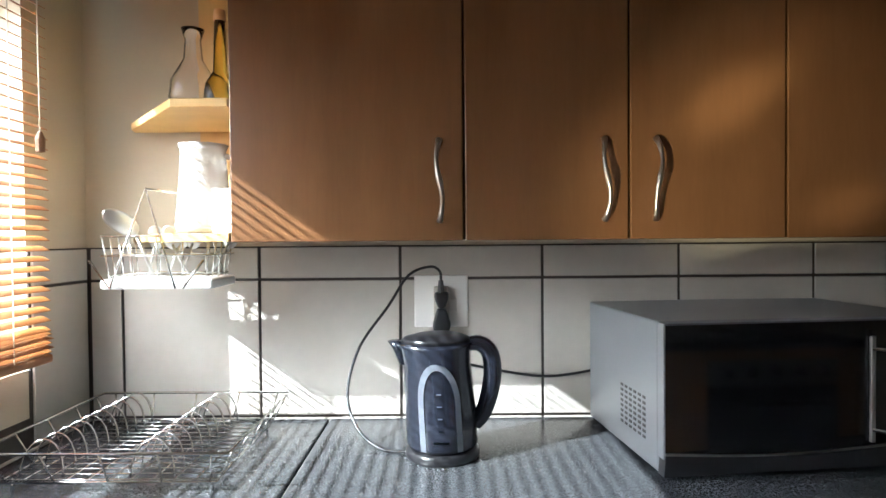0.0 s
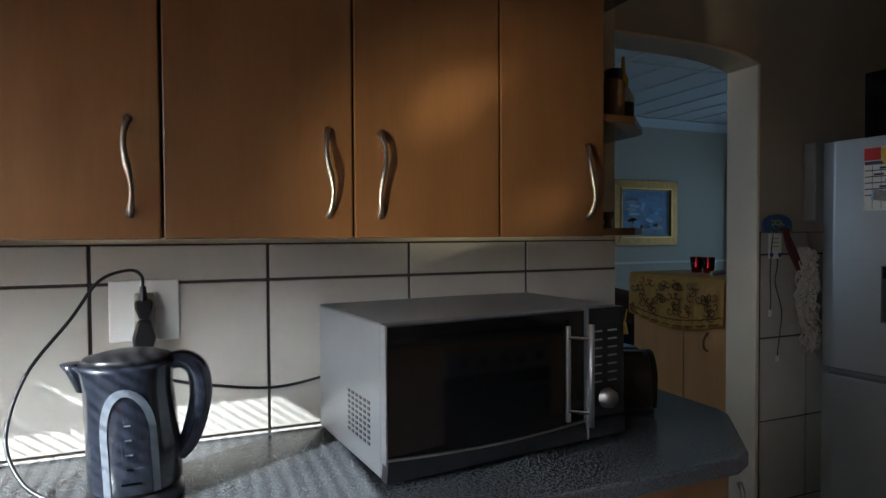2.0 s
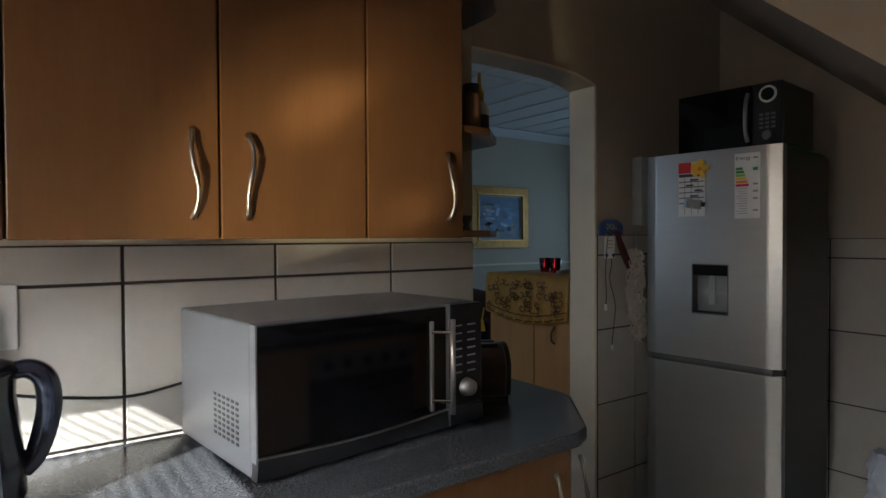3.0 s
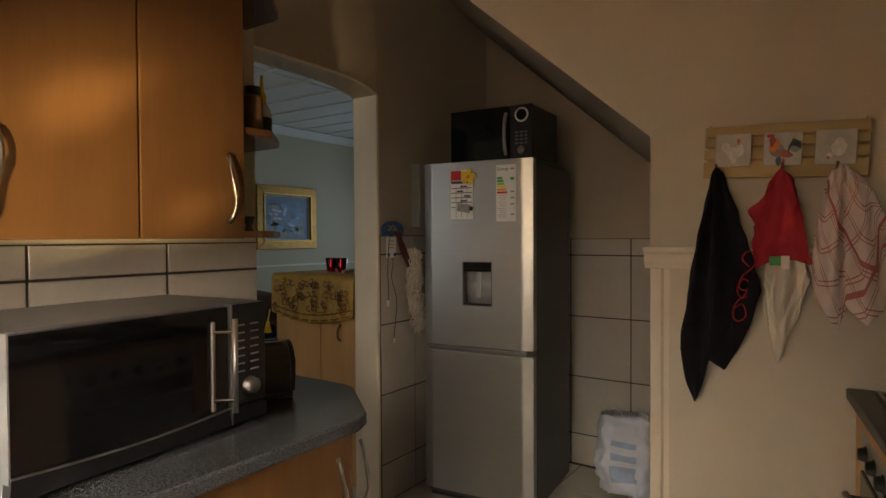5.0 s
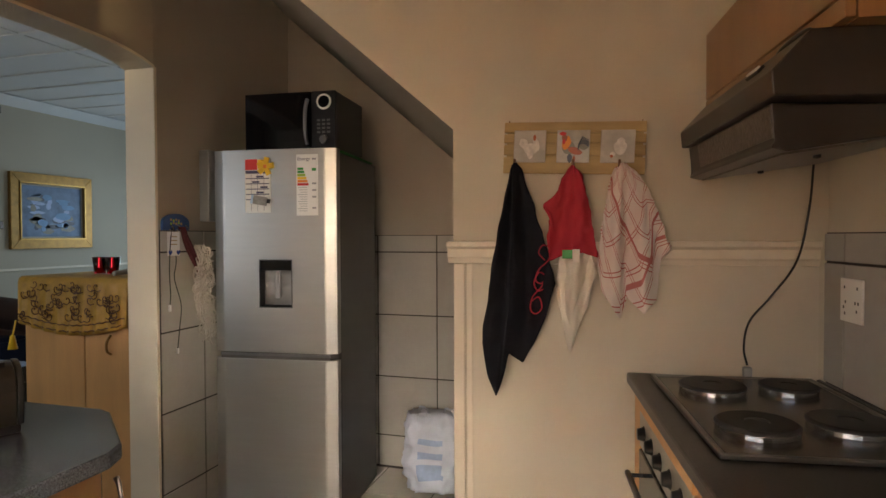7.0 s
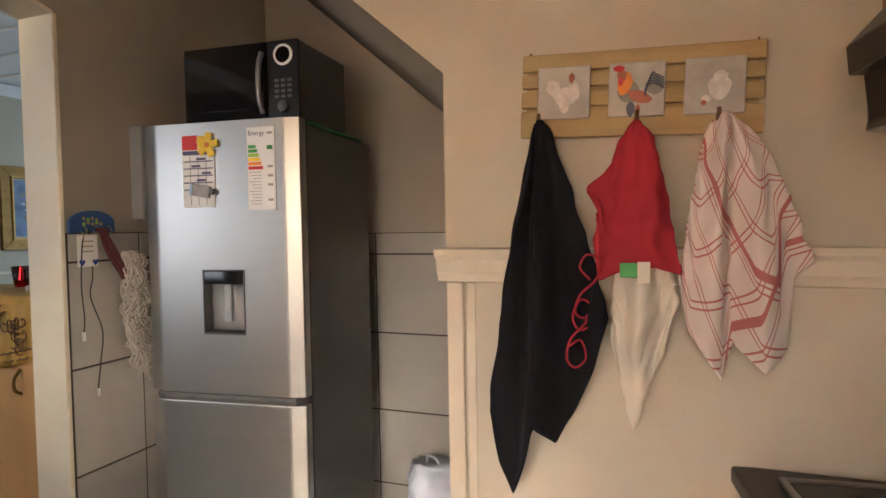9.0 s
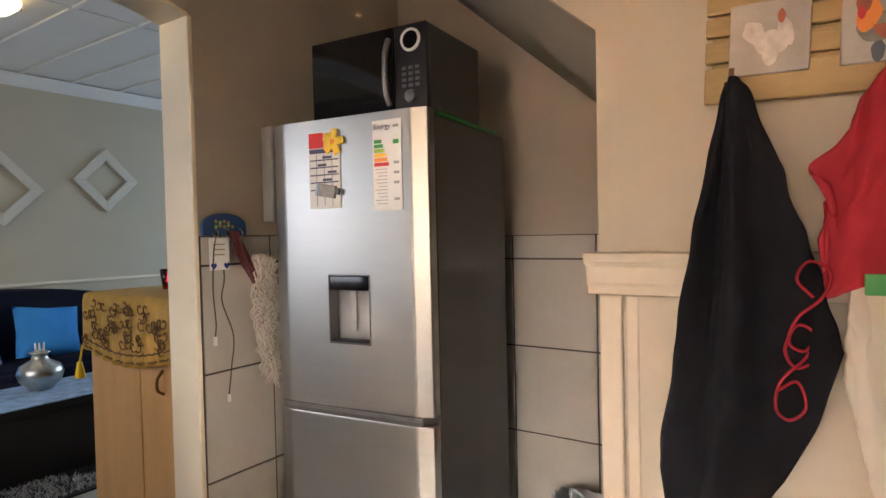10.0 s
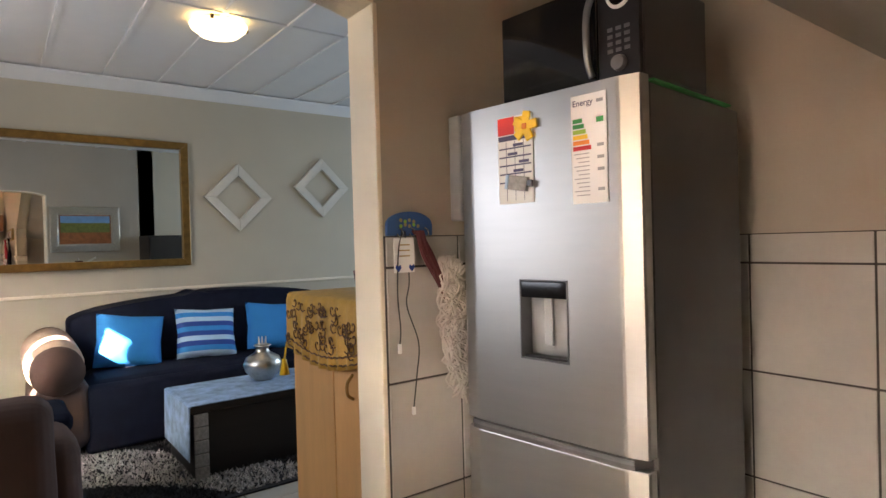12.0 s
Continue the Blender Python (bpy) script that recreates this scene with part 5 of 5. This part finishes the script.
def shelf_things():
    z = 1.669
    v = part("glass_decanter", lathe([(0, 0.003), (0.045, 0.003), (0.055, 0.03), (0.05, 0.07), (0.022, 0.12), (0.018, 0.165), (0.026, 0.19), (0.023, 0.19), (0.015, 0.165), (0.019, 0.12), (0.046, 0.07), (0.050, 0.03), (0.042, 0.008), (0, 0.008)], 24), GLASS, smooth=True, m=pose(-0.215, 1.50, z - 0.002))
    tagged(v, "clear glass decanter with a flared lip on the shelf", "decanter")
    o = base("oil_bottle", pose(-0.145, 1.48, z - 0.001), "yellow oil in a long-necked glass bottle", "bottle")
    part("bottle", lathe([(0, 0), (0.034, 0), (0.038, 0.02), (0.034, 0.055), (0.016, 0.085), (0.012, 0.20), (0, 0.20)], 20), OIL, o, smooth=True)
    part("stopper", lathe([(0, 0.2), (0.014, 0.2), (0.012, 0.225), (0, 0.23)], 14), PALE, o, smooth=True)
    p = part("glass_pot", lathe([(0, 0.002), (0.04, 0.002), (0.046, 0.03), (0.035, 0.065), (0.03, 0.07), (0.028, 0.068), (0.033, 0.06), (0.042, 0.03), (0.037, 0.007), (0, 0.007)], 20), GLASS, smooth=True, m=pose(-0.155, 1.58, z - 0.001))
    tagged(p, "small round glass pot on the shelf", "glass pot")
    j = base("glass_jug", pose(-0.195, 1.50, 1.385), "ribbed clear glass jug with a handle on the shelf", "jug")
    part("jug", lathe([(0, 0.002), (0.060, 0.002), (0.064, 0.02), (0.054, 0.12), (0.050, 0.19), (0.056, 0.205), (0.053, 0.205), (0.047, 0.19), (0.050, 0.12), (0.059, 0.022), (0, 0.010)], 24), RIBBED, j, smooth=True)
    part("handle", tube(curve([(0.05, 0, 0.18), (0.085, 0, 0.165), (0.09, 0, 0.11), (0.056, 0, 0.07)]), 0.006, 8), RIBBED, j, smooth=True)
    # added white block; stands in for the sunlit white below the jug
    t = part("sunlit_white_block", box(-0.155, -0.100, 1.44, 1.60, 1.385, 1.485, 0.004), PAPER)
    tagged(t, "white block on the low shelf standing in for sunlit white below the jug", "packet")
    # the shelf beside the arch
    g = base("glue_bottle", pose(1.525, 1.50, 1.6585), "white squeeze bottle with a yellow nozzle", "bottle")
    part("bottle", lathe([(0, 0), (0.026, 0), (0.028, 0.01), (0.028, 0.075), (0.018, 0.098), (0.012, 0.10), (0, 0.10)], 20), WHITEPL, g, smooth=True)
    part("label", lathe([(0.0285, 0.022), (0.0288, 0.024), (0.0288, 0.058), (0.0285, 0.060)], 20), BLACK, g)
    part("nozzle", lathe([(0, 0.1), (0.013, 0.1), (0.014, 0.125), (0.007, 0.14), (0.004, 0.185), (0, 0.187)], 16), YELLOW, g, "yellow nozzle", True)
    for x, y, h, mt in ((1.455, 1.45, 0.13, BROWN), (1.48, 1.55, 0.15, DARKSIDE), (1.42, 1.52, 0.12, YELLOW)):
        b = base("spice_jar", pose(x, y, 1.6585), "small dark jar with a lid on the wooden shelf", "jar", "jars on the end shelf")
        part("jar", lathe([(0, 0), (0.024, 0), (0.026, 0.005), (0.026, h * 0.75), (0.02, h * 0.82), (0, h * 0.82)], 18), mt, b, smooth=True)
        part("lid", lathe([(0, h * 0.82), (0.022, h * 0.82), (0.022, h), (0, h)], 18), BLACK, b)
    f = base("photo_frame", pose(1.50, 1.50, 2.049, -12, 0, 25), "small wooden frame on the top shelf", "frame")
    part("frame", box(-0.05, 0.05, -0.006, 0.006, 0, 0.13, 0.003), BROWN, f)
    part("picture", box(-0.036, 0.036, -0.0075, -0.0062, 0.015, 0.115), PAPER, f)
    c = base("small_cup", pose(1.42, 1.43, 1.3845), "tiny dark metal cup on the low shelf", "cup")
    part("cup", lathe([(0, 0), (0.012, 0), (0.008, 0.015), (0.018, 0.04), (0.016, 0.04), (0.006, 0.018), (0, 0.016)], 14), DARKSIDE, c, smooth=True)
    # toaster
    t = base("toaster", pose(1.505, 1.50, 0.90, 0, 0, 62) @ Matrix.Diagonal((0.85, 0.85, 0.88, 1)), "rounded dark metal two-slot toaster on the counter", "toaster")
    prof = [(-0.075, 0.02), (-0.08, 0.05), (-0.078, 0.11)] + [(-0.078 * math.cos(a), 0.11 + 0.07 * math.sin(a)) for a in (math.pi * i / 12 for i in range(1, 12))] + [(0.078, 0.11), (0.08, 0.05), (0.075, 0.02)]
    part("shell", prism(prof, "y", -0.09, 0.09, 0.004), HOODMETAL, t, "", True)
    part("base", box(-0.078, 0.078, -0.10, 0.10, 0.0, 0.022, 0.006), BLACK, t)
    part("end_cap", prism([(x * 1.02, z * 1.01) for x, z in prof], "y", -0.107, -0.091, 0.004), BLACK, t)
    part("end_cap", prism([(x * 1.02, z * 1.01) for x, z in prof], "y", 0.091, 0.107, 0.004), BLACK, t)
    part("lever", box(-0.012, 0.012, -0.125, -0.107, 0.10, 0.115, 0.003), BLACK, t)
    for x in (-0.03, 0.03):
        part("slot", box(x - 0.012, x + 0.012, -0.07, 0.07, 0.168, 0.182), BLACK, t)


shelf_things()


# ---- living room ----
def rounded(x0, x1, y0, y1, z0, z1, r, rough=0.0, seed=0.0):
    bm = box(x0, x1, y0, y1, z0, z1, r, 5)
    if rough:
        bmesh.ops.subdivide_edges(bm, edges=bm.edges[:], cuts=3, use_grid_fill=True)
        for v in bm.verts:
            v.co += rough * noise.noise_vector(v.co * 3.5 + Vector((seed, 0, 0)))
    return bm


def pillow(w, h, t):
    n, bm, sheets = 20, bmesh.new(), []
    for s in (-1, 1):
        grid = []
        for j in range(n + 1):
            row = []
            for i in range(n + 1):
                u, v = -1 + 2 * i / n, -1 + 2 * j / n
                puff = ((1 - u ** 4) * (1 - v ** 4)) ** 0.6
                pinch = 1 - 0.06 * (1 - abs(u * v))
                row.append(bm.verts.new((w / 2 * u * pinch, s * t / 2 * puff + 0.004 * noise.noise(Vector((3 * u, 3 * v, s))), h / 2 * v * pinch)))
            grid.append(row)
        sheets.append(grid)
        for j in range(n):
            for i in range(n):
                bm.faces.new((grid[j][i], grid[j][i + 1], grid[j + 1][i + 1], grid[j + 1][i]))
    bmesh.ops.remove_doubles(bm, verts=bm.verts[:], dist=0.0005)
    return bm


def living_room():
    s = base("sofa", pose(0, 0, 0), "long dark sofa covered with a navy throw", "sofa")
    part("seat", rounded(2.2, 4.5, 4.98, 5.6, 0.10, 0.50, 0.09, 0.02, 1), NAVY, s, "", True)
    bk = [(2.15 + 2.35 * k / 24, 0.86 + 0.13 * math.sin(math.pi * min(1, k / 22)) ** 0.6 + (0.02 if 9 < k < 20 else 0)) for k in range(25)]
    part("backrest", prism([(2.15, 0.3)] + bk + [(4.5, 0.3)], "y", 5.50, 5.84, 0.03), NAVY, s, "", True)
    part("throw", rounded(2.18, 4.48, 4.955, 5.05, 0.03, 0.47, 0.04, 0.015, 3), NAVY, s, "", True)
    for x0, x1 in ((1.88, 2.22), (4.48, 4.82)):
        part("armrest", rounded(x0, x1, 4.93, 5.75, 0.06, 0.52, 0.10, 0.01, x0), SUEDE, s, "brown suede armrest", True)
        part("arm_roll", tube([(x0 + 0.15, 4.90, 0.60), (x0 + 0.15, 5.0, 0.61), (x0 + 0.15, 5.72, 0.66)], 0.15, 20), SUEDE, s, "rounded brown suede arm", True)
    part("arm_cover", tube([(2.02, 4.98, 0.63), (2.02, 5.25, 0.645), (2.02, 5.55, 0.66)], 0.163, 20), ARMCLOTH, s, "cream cloth over the arm", True)
    for x, mats, tilt, lab in ((2.52, (SKYCLOTH,), 8, "plain bright blue square cushion on the sofa"), (3.07, (SKYCLOTH, DEEPBLUE, PALEBLUE), 4, "blue striped square cushion on the sofa"), (3.62, (SKYCLOTH,), 6, "plain bright blue square cushion on the sofa")):
        c = part("cushion", pillow(0.46, 0.40, 0.17), mats[0], smooth=True, m=pose(x, 5.42, 0.68, -20, tilt, 0))
        tagged(c, lab, "cushion", "cushions on the sofa")
        if len(mats) > 1:
            for mt in mats[1:]:
                c.data.materials.append(mt)
            for f in c.data.polygons:
                z = f.center.z
                f.material_index = (2, 0, 1, 2, 1, 0, 1, 2, 0, 2)[min(9, int((z + 0.2) / 0.04))]
    t = base("coffee_table", pose(-0.08, -0.04, 0), "low dark wooden coffee table with a silver woven leg strip", "coffee table")
    part("tabletop", box(2.68, 3.85, 4.12, 4.72, 0.40, 0.447, 0.006), DARKWOOD, t)
    part("side_panel", box(2.74, 3.80, 4.15, 4.18, 0.0, 0.40), DARKWOOD, t)
    part("side_panel", box(2.74, 3.80, 4.66, 4.69, 0.0, 0.40), DARKWOOD, t)
    part("end_panel", box(2.70, 2.735, 4.13, 4.71, 0.0, 0.40), DARKWOOD, t)
    part("end_panel", box(3.80, 3.835, 4.13, 4.71, 0.0, 0.40), DARKWOOD, t)
    for k in range(5):
        part("woven_strip", box(2.70, 2.78, 4.112, 4.129, 0.01 + 0.078 * k, 0.083 + 0.078 * k, 0.004), WEAVE, t)
    r = part("table_runner", prism([(2.662, 0.14), (2.668, 0.13), (2.677, 0.44), (2.69, 0.4485), (3.84, 0.4485), (3.853, 0.44), (3.862, 0.13), (3.868, 0.14), (3.862, 0.448), (3.845, 0.4545), (2.685, 0.4545), (2.668, 0.448)], "y", 4.10, 4.70), RUNNER, m=pose(-0.08, -0.04, 0))
    tagged(r, "blue and silver patterned cloth runner over the coffee table", "table runner")
    v = base("silver_pot", pose(3.17, 4.45, 0.4555), "round hammered silver pot with a narrow neck and lid", "pot")
    part("pot", lathe([(0, 0), (0.06, 0), (0.07, 0.01), (0.115, 0.06), (0.128, 0.105), (0.11, 0.15), (0.05, 0.185), (0.04, 0.21), (0.048, 0.225), (0.06, 0.23), (0.05, 0.236), (0, 0.238)], 32), SILVERVASE, v, smooth=True)
    for x in (-0.02, 0.0, 0.022):
        part("finial", tube([(x, 0, 0.235), (x * 1.2, 0, 0.29)], 0.008, 8, taper=[1, 0.5]), WHITEPL, v, smooth=True)
    tassel = base("tassel", pose(2.725, 2.93, 0.80), "yellow tassel hanging from the gold cloth", "tassel")
    part("cord", tube([(0, 0, 0.14), (-0.01, 0.01, 0.06)], 0.004, 6), YELLOW, tassel)
    part("skirt", lathe([(0, 0.07), (0.010, 0.065), (0.012, 0.05), (0.022, 0.0), (0, 0.0)], 12), YELLOW, tassel, smooth=True, m=pose(-0.01, 0.01, 0))

    # shaggy rug, wavy grey and black
    bm = bmesh.new()
    rng = random.Random(9)
    for k in range(20000):
        x, y = rng.uniform(1.75, 4.4), rng.uniform(3.75, 5.3)
        if 2.75 < x < 3.8 and 4.2 < y < 4.65:
            continue
        h, a = rng.uniform(0.012, 0.026), rng.uniform(0, 6.28)
        dx, dy = 0.007 * math.cos(a), 0.007 * math.sin(a)
        lx, ly = rng.uniform(-0.02, 0.02), rng.uniform(-0.02, 0.02)
        f = bm.faces.new([bm.verts.new(p) for p in ((x - dx, y - dy, 0.012), (x + dx, y + dy, 0.012), (x + lx, y + ly, 0.012 + h))])
        band = math.sin(2.2 * x + 4.2 * y + 1.6 * math.sin(2.2 * x) + 0.5)
        f.material_index = 1 if band > 0.05 else 0
    rug = part("rug", box(1.72, 4.43, 3.72, 5.33, 0.0005, 0.013, 0.004), RUGDARK)
    tagged(rug, "shaggy grey and black wavy patterned rug", "rug")
    pile = part("shag", bm, RUG, rug)
    pile.data.materials.append(RUGDARK)
    tagged(pile, kind="stuff")

    # brown armchair beside the arch
    a = base("armchair", pose(-0.2, 0, 0), "brown suede armchair with a dark throw", "armchair")
    part("seat", rounded(1.25, 1.98, 3.35, 4.05, 0.08, 0.48, 0.09, 0.01, 4), SUEDE, a, "", True)
    part("armrest", rounded(1.98, 2.20, 3.35, 4.15, 0.04, 0.58, 0.09, 0.012, 6), SUEDE, a, "", True)
    part("armrest", rounded(1.02, 1.25, 3.35, 4.15, 0.04, 0.58, 0.09, 0.012, 7), SUEDE, a, "", True)
    part("backrest", rounded(1.1, 2.1, 3.15, 3.40, 0.08, 0.80, 0.09, 0.012, 8), SUEDE, a, "", True)
    part("throw", rounded(1.80, 2.205, 3.75, 4.17, 0.50, 0.60, 0.04, 0.01, 9), NAVY, a, "dark blue throw", True)

    # pale pine cupboard with a gold cloth
    c = base("cupboard", pose(0, 0, 0), "pale pine two-door cupboard with a gold brocade cover", "cupboard")
    part("body", box(2.755, 3.20, 2.21, 2.885, 0.0, 1.15, 0.004), PALE, c)
    for y0, y1, hy in ((2.215, 2.512, 2.36), (2.518, 2.882, 0)):
        d = part("door", box(2.735, 2.754, y0, y1, 0.06, 1.13, 0.004), PALE, c)
        if hy:
            part("handle", tube(curve([(2.735, hy, 0.80), (2.712, hy, 0.82), (2.712, hy, 0.86), (2.735, hy, 0.89)]), 0.006, 8), GILT, d, smooth=True)
    g = bmesh.new()
    n, grid = 60, []
    prof = [(3.19, 1.157), (2.9, 1.158), (2.74, 1.158), (2.722, 1.150), (2.715, 1.12), (2.713, 1.06), (2.711, 1.00), (2.709, 0.94), (2.708, 0.915)]
    for j, (x, z) in enumerate(prof):
        row = []
        for i in range(n + 1):
            y = 2.24 + 0.66 * i / n
            hang = max(0, j - 3) / 5
            edge = hang * (0.05 * math.sin(math.pi * i / n) - 0.02)
            row.append(g.verts.new((x - 0.008 * hang * math.sin(i * 0.9), y, z - edge)))
        grid.append(row)
    for A, B in zip(grid, grid[1:]):
        for i in range(n):
            g.faces.new((A[i], A[i + 1], B[i + 1], B[i]))
    k = part("brocade_cover", g, GOLDCLOTH, smooth=True)
    sd = k.modifiers.new("thickness", "SOLIDIFY")
    sd.thickness = 0.003
    tagged(k, "gold brocade cloth with bronze scrolls, draped over a cupboard", "table cover")
    fl = part("end_drop", box(2.725, 3.18, 2.888, 2.892, 0.93, 1.158, 0.001), GOLDCLOTH, k)
    rng = random.Random(11)
    for i in range(70):
        y, z, s2 = rng.uniform(2.28, 2.86), rng.uniform(0.97, 1.13), rng.choice((-1, 1))
        pts = [(2.7065 - 0.004, y + s2 * 0.004 * q * math.cos(q * 0.8), z + 0.004 * q * math.sin(q * 0.8)) for q in range(8)]
        part("scroll", tube(pts, 0.0024, 5), GOLDTHREAD, k)
    for zz in (0.955, 0.925):
        part("border", tube([(2.7055, 2.25 + 0.64 * q / 30, zz - 0.045 * math.sin(math.pi * q / 30) + 0.02 + 0.004 * (q % 2)) for q in range(31)], 0.0035, 5), GOLDTHREAD, k)
    for y in (2.62, 2.54):
        u = part("red_tumbler", lathe([(0, 0.002), (0.026, 0.002), (0.036, 0.085), (0.033, 0.085), (0.024, 0.008), (0, 0.008)], 20), REDGLASS, smooth=True, m=pose(2.93, y, 1.1605))
        tagged(u, "red glass tumbler on the gold cloth", "tumbler", "red tumblers on the cupboard")
    dd = base("driftwood", pose(2.98, 2.40, 1.160), "pale branching piece of driftwood on the cupboard", "driftwood")
    part("branch", tube(curve([(-0.18, 0, 0.012), (0.0, 0.02, 0.03), (0.18, 0.0, 0.12)]), 0.012, 8), ROPE, dd, smooth=True)
    part("branch", tube(curve([(0, 0.02, 0.03), (-0.03, 0.03, 0.12)]), 0.008, 8), ROPE, dd, smooth=True)

    # on the far wall
    def frame_thing(name, label, cat, x0, x1, z0, z1, w, mat, inner, y=YF, face=-1):
        f = base(name, pose(0, 0, 0), label, cat)
        for b in (((x0, z0), (x1, z0), (x1 - w, z0 + w), (x0 + w, z0 + w)), ((x0, z1), (x1, z1), (x1 - w, z1 - w), (x0 + w, z1 - w)),
                  ((x0, z0), (x0, z1), (x0 + w, z1 - w), (x0 + w, z0 + w)), ((x1, z0), (x1, z1), (x1 - w, z1 - w), (x1 - w, z0 + w))):
            part("frame", prism(b, "y", y + face * 0.04, y + face * 0.002, 0.004), mat, f)
        part("inner", box(x0 + w, x1 - w, y + face * 0.012, y + face * 0.004, z0 + w, z1 - w), inner, f)
        if name == "painting":
            for a0, a1, b0, b1 in ((x0 + w, x1 - w, z0 + w, z0 + w + 0.016), (x0 + w, x1 - w, z1 - w - 0.016, z1 - w), (x0 + w, x0 + w + 0.016, z0 + w + 0.016, z1 - w - 0.016), (x1 - w - 0.016, x1 - w, z0 + w + 0.016, z1 - w - 0.016)):
                part("liner", box(a0, a1, y + face * 0.018, y + face * 0.0125, b0, b1), ROPE, f, "pale liner")
        return f
    mirror = frame_thing("wall_mirror", "large mirror in a broad gilt frame above the sofa", "mirror", 1.68, 3.085, 1.216, 2.262, 0.06, GILT, MIRROR)
    mirror.matrix_world = pose(2.38, YF - 0.042, 0, 0, 0, 3) @ pose(-2.38, -YF, 0)
    frame_thing("painting", "gilt framed blue landscape painting on the wall", "painting", 4.97, 5.92, 1.229, 2.006, 0.11, GILT, PAINTBLUE)
    blue = bpy.data.objects["painting"]
    for a0, a1, b0, b1 in ((5.062, 5.828, 1.321, 1.337), (5.062, 5.828, 1.898, 1.914), (5.062, 5.078, 1.338, 1.897), (5.812, 5.828, 1.338, 1.897)):
        part("frame_lip", box(a0, a1, YF - 0.052, YF - 0.041, b0, b1, 0.003), BRIGHTGILT, blue, "bright gold inner lip")
    rng = random.Random(21)
    for i in range(46):
        cx, cz, w, h = rng.uniform(5.22, 5.66), rng.uniform(1.41, 1.82), rng.uniform(0.03, 0.11), rng.uniform(0.015, 0.05)
        out = [(cx + w * math.cos(a) * rng.uniform(0.7, 1), cz + h * math.sin(a) * rng.uniform(0.7, 1)) for a in (2 * math.pi * q / 10 for q in range(10))]
        part("brush_stroke", prism(out, "y", YF - 0.0125 - 0.0006 * (i % 5), YF - 0.012), (PAINTBLUE, BIRDBLUE, BAGBLUE, BIRDGREY, SKYPAINT)[i % 5], blue)
    f = frame_thing("painting", "silver framed painting of red and green fields", "painting", 2.70, 3.50, 1.36, 1.94, 0.085, SILVERVASE, FIELD, YL, 1)
    part("sky", box(2.816, 3.384, YL + 0.019, YL + 0.021, 1.735, 1.824), SKYPAINT, f)
    part("meadow", box(2.816, 3.384, YL + 0.019, YL + 0.0205, 1.61, 1.735), MEADOW, f)
    for x, z, h in ((3.516, 1.805, 0.305), (4.336, 1.92, 0.29)):
        d = base("diamond_frame", pose(x, YF, z, 0, 45, 0), "empty white square frame hung as a diamond", "picture frame", "white diamond frames")
        q, w = h / math.sqrt(2), 0.075
        for b in (((-q, -q), (q, -q), (q - w, -q + w), (-q + w, -q + w)), ((-q, q), (q, q), (q - w, q - w), (-q + w, q - w)), ((-q, -q), (-q, q), (-q + w, q - w), (-q + w, -q + w)), ((q, -q), (q, q), (q - w, q - w), (q - w, -q + w))):
            part("frame_side", prism(b, "y", -0.035, -0.001, 0.003), WHITECLOTH, d)
    l = base("ceiling_lamp", pose(2.87, 4.2, ZL), "lit round frosted glass ceiling lamp", "ceiling lamp")
    part("mount", lathe([(0, 0), (0.09, 0), (0.09, -0.02), (0, -0.02)], 24), GILT, l)
    part("bowl", lathe([(0.170, -0.025), (0.162, -0.045), (0.115, -0.085), (0.055, -0.105), (0, -0.11)], 32), BULB, l, smooth=True)
    for k in range(3):
        a = 2.1 * k
        part("clip", box(-0.010, 0.010, -0.008, 0.008, -0.04, -0.015, 0.002), GILT, l, m=pose(0.168 * math.cos(a), 0.168 * math.sin(a), 0))
    # curtains: one far east; an added unseen pair with a gap trims west-window sun
    def drape(name, along, p0, p1, at, z0, z1, lab, mat):
        n, pts = 60, []
        for k in range(n + 1):
            t = k / n
            pts.append((p0 + (p1 - p0) * t, at + 0.03 * math.sin(t * (p1 - p0) * 55)))
        ring = pts + [(a, b + 0.006) for a, b in reversed(pts)]
        if along == "y":
            ring = [(b, a) for a, b in ring]
        c2 = part(name, prism(ring, "z", z0, z1), mat, smooth=True)
        return tagged(c2, lab, "curtain", "living room curtains")
    drape("curtain", "x", 6.75, 7.15, YF - 0.08, 0.05, 2.4, "brown curtain hanging in folds", CURTAIN)
    drape("curtain", "y", 2.80, 4.10, 0.36, 0.05, 2.52, "unseen brown curtain added to narrow the sun through the west window", CURTAIN)
    drape("curtain", "y", 4.22, 4.55, 0.36, 0.05, 2.52, "unseen brown curtain added to narrow the sun through the west window", CURTAIN)
    # dark block added for the mirror; stands in for a dim recess
    k = base("recess_block", pose(0, 0, 0), "tall dark cabinet-shaped block standing in for a dim recess in the mirror", "cabinet")
    part("body", box(3.75, 4.65, YL + 0.002, YL + 0.42, 0, 1.55, 0.006), DARKWOOD, k)
    part("door", box(3.76, 4.195, YL + 0.421, YL + 0.44, 0.06, 1.53, 0.004), DARKWOOD, k)
    part("door", box(4.205, 4.64, YL + 0.421, YL + 0.44, 0.06, 1.53, 0.004), DARKWOOD, k)


living_room()
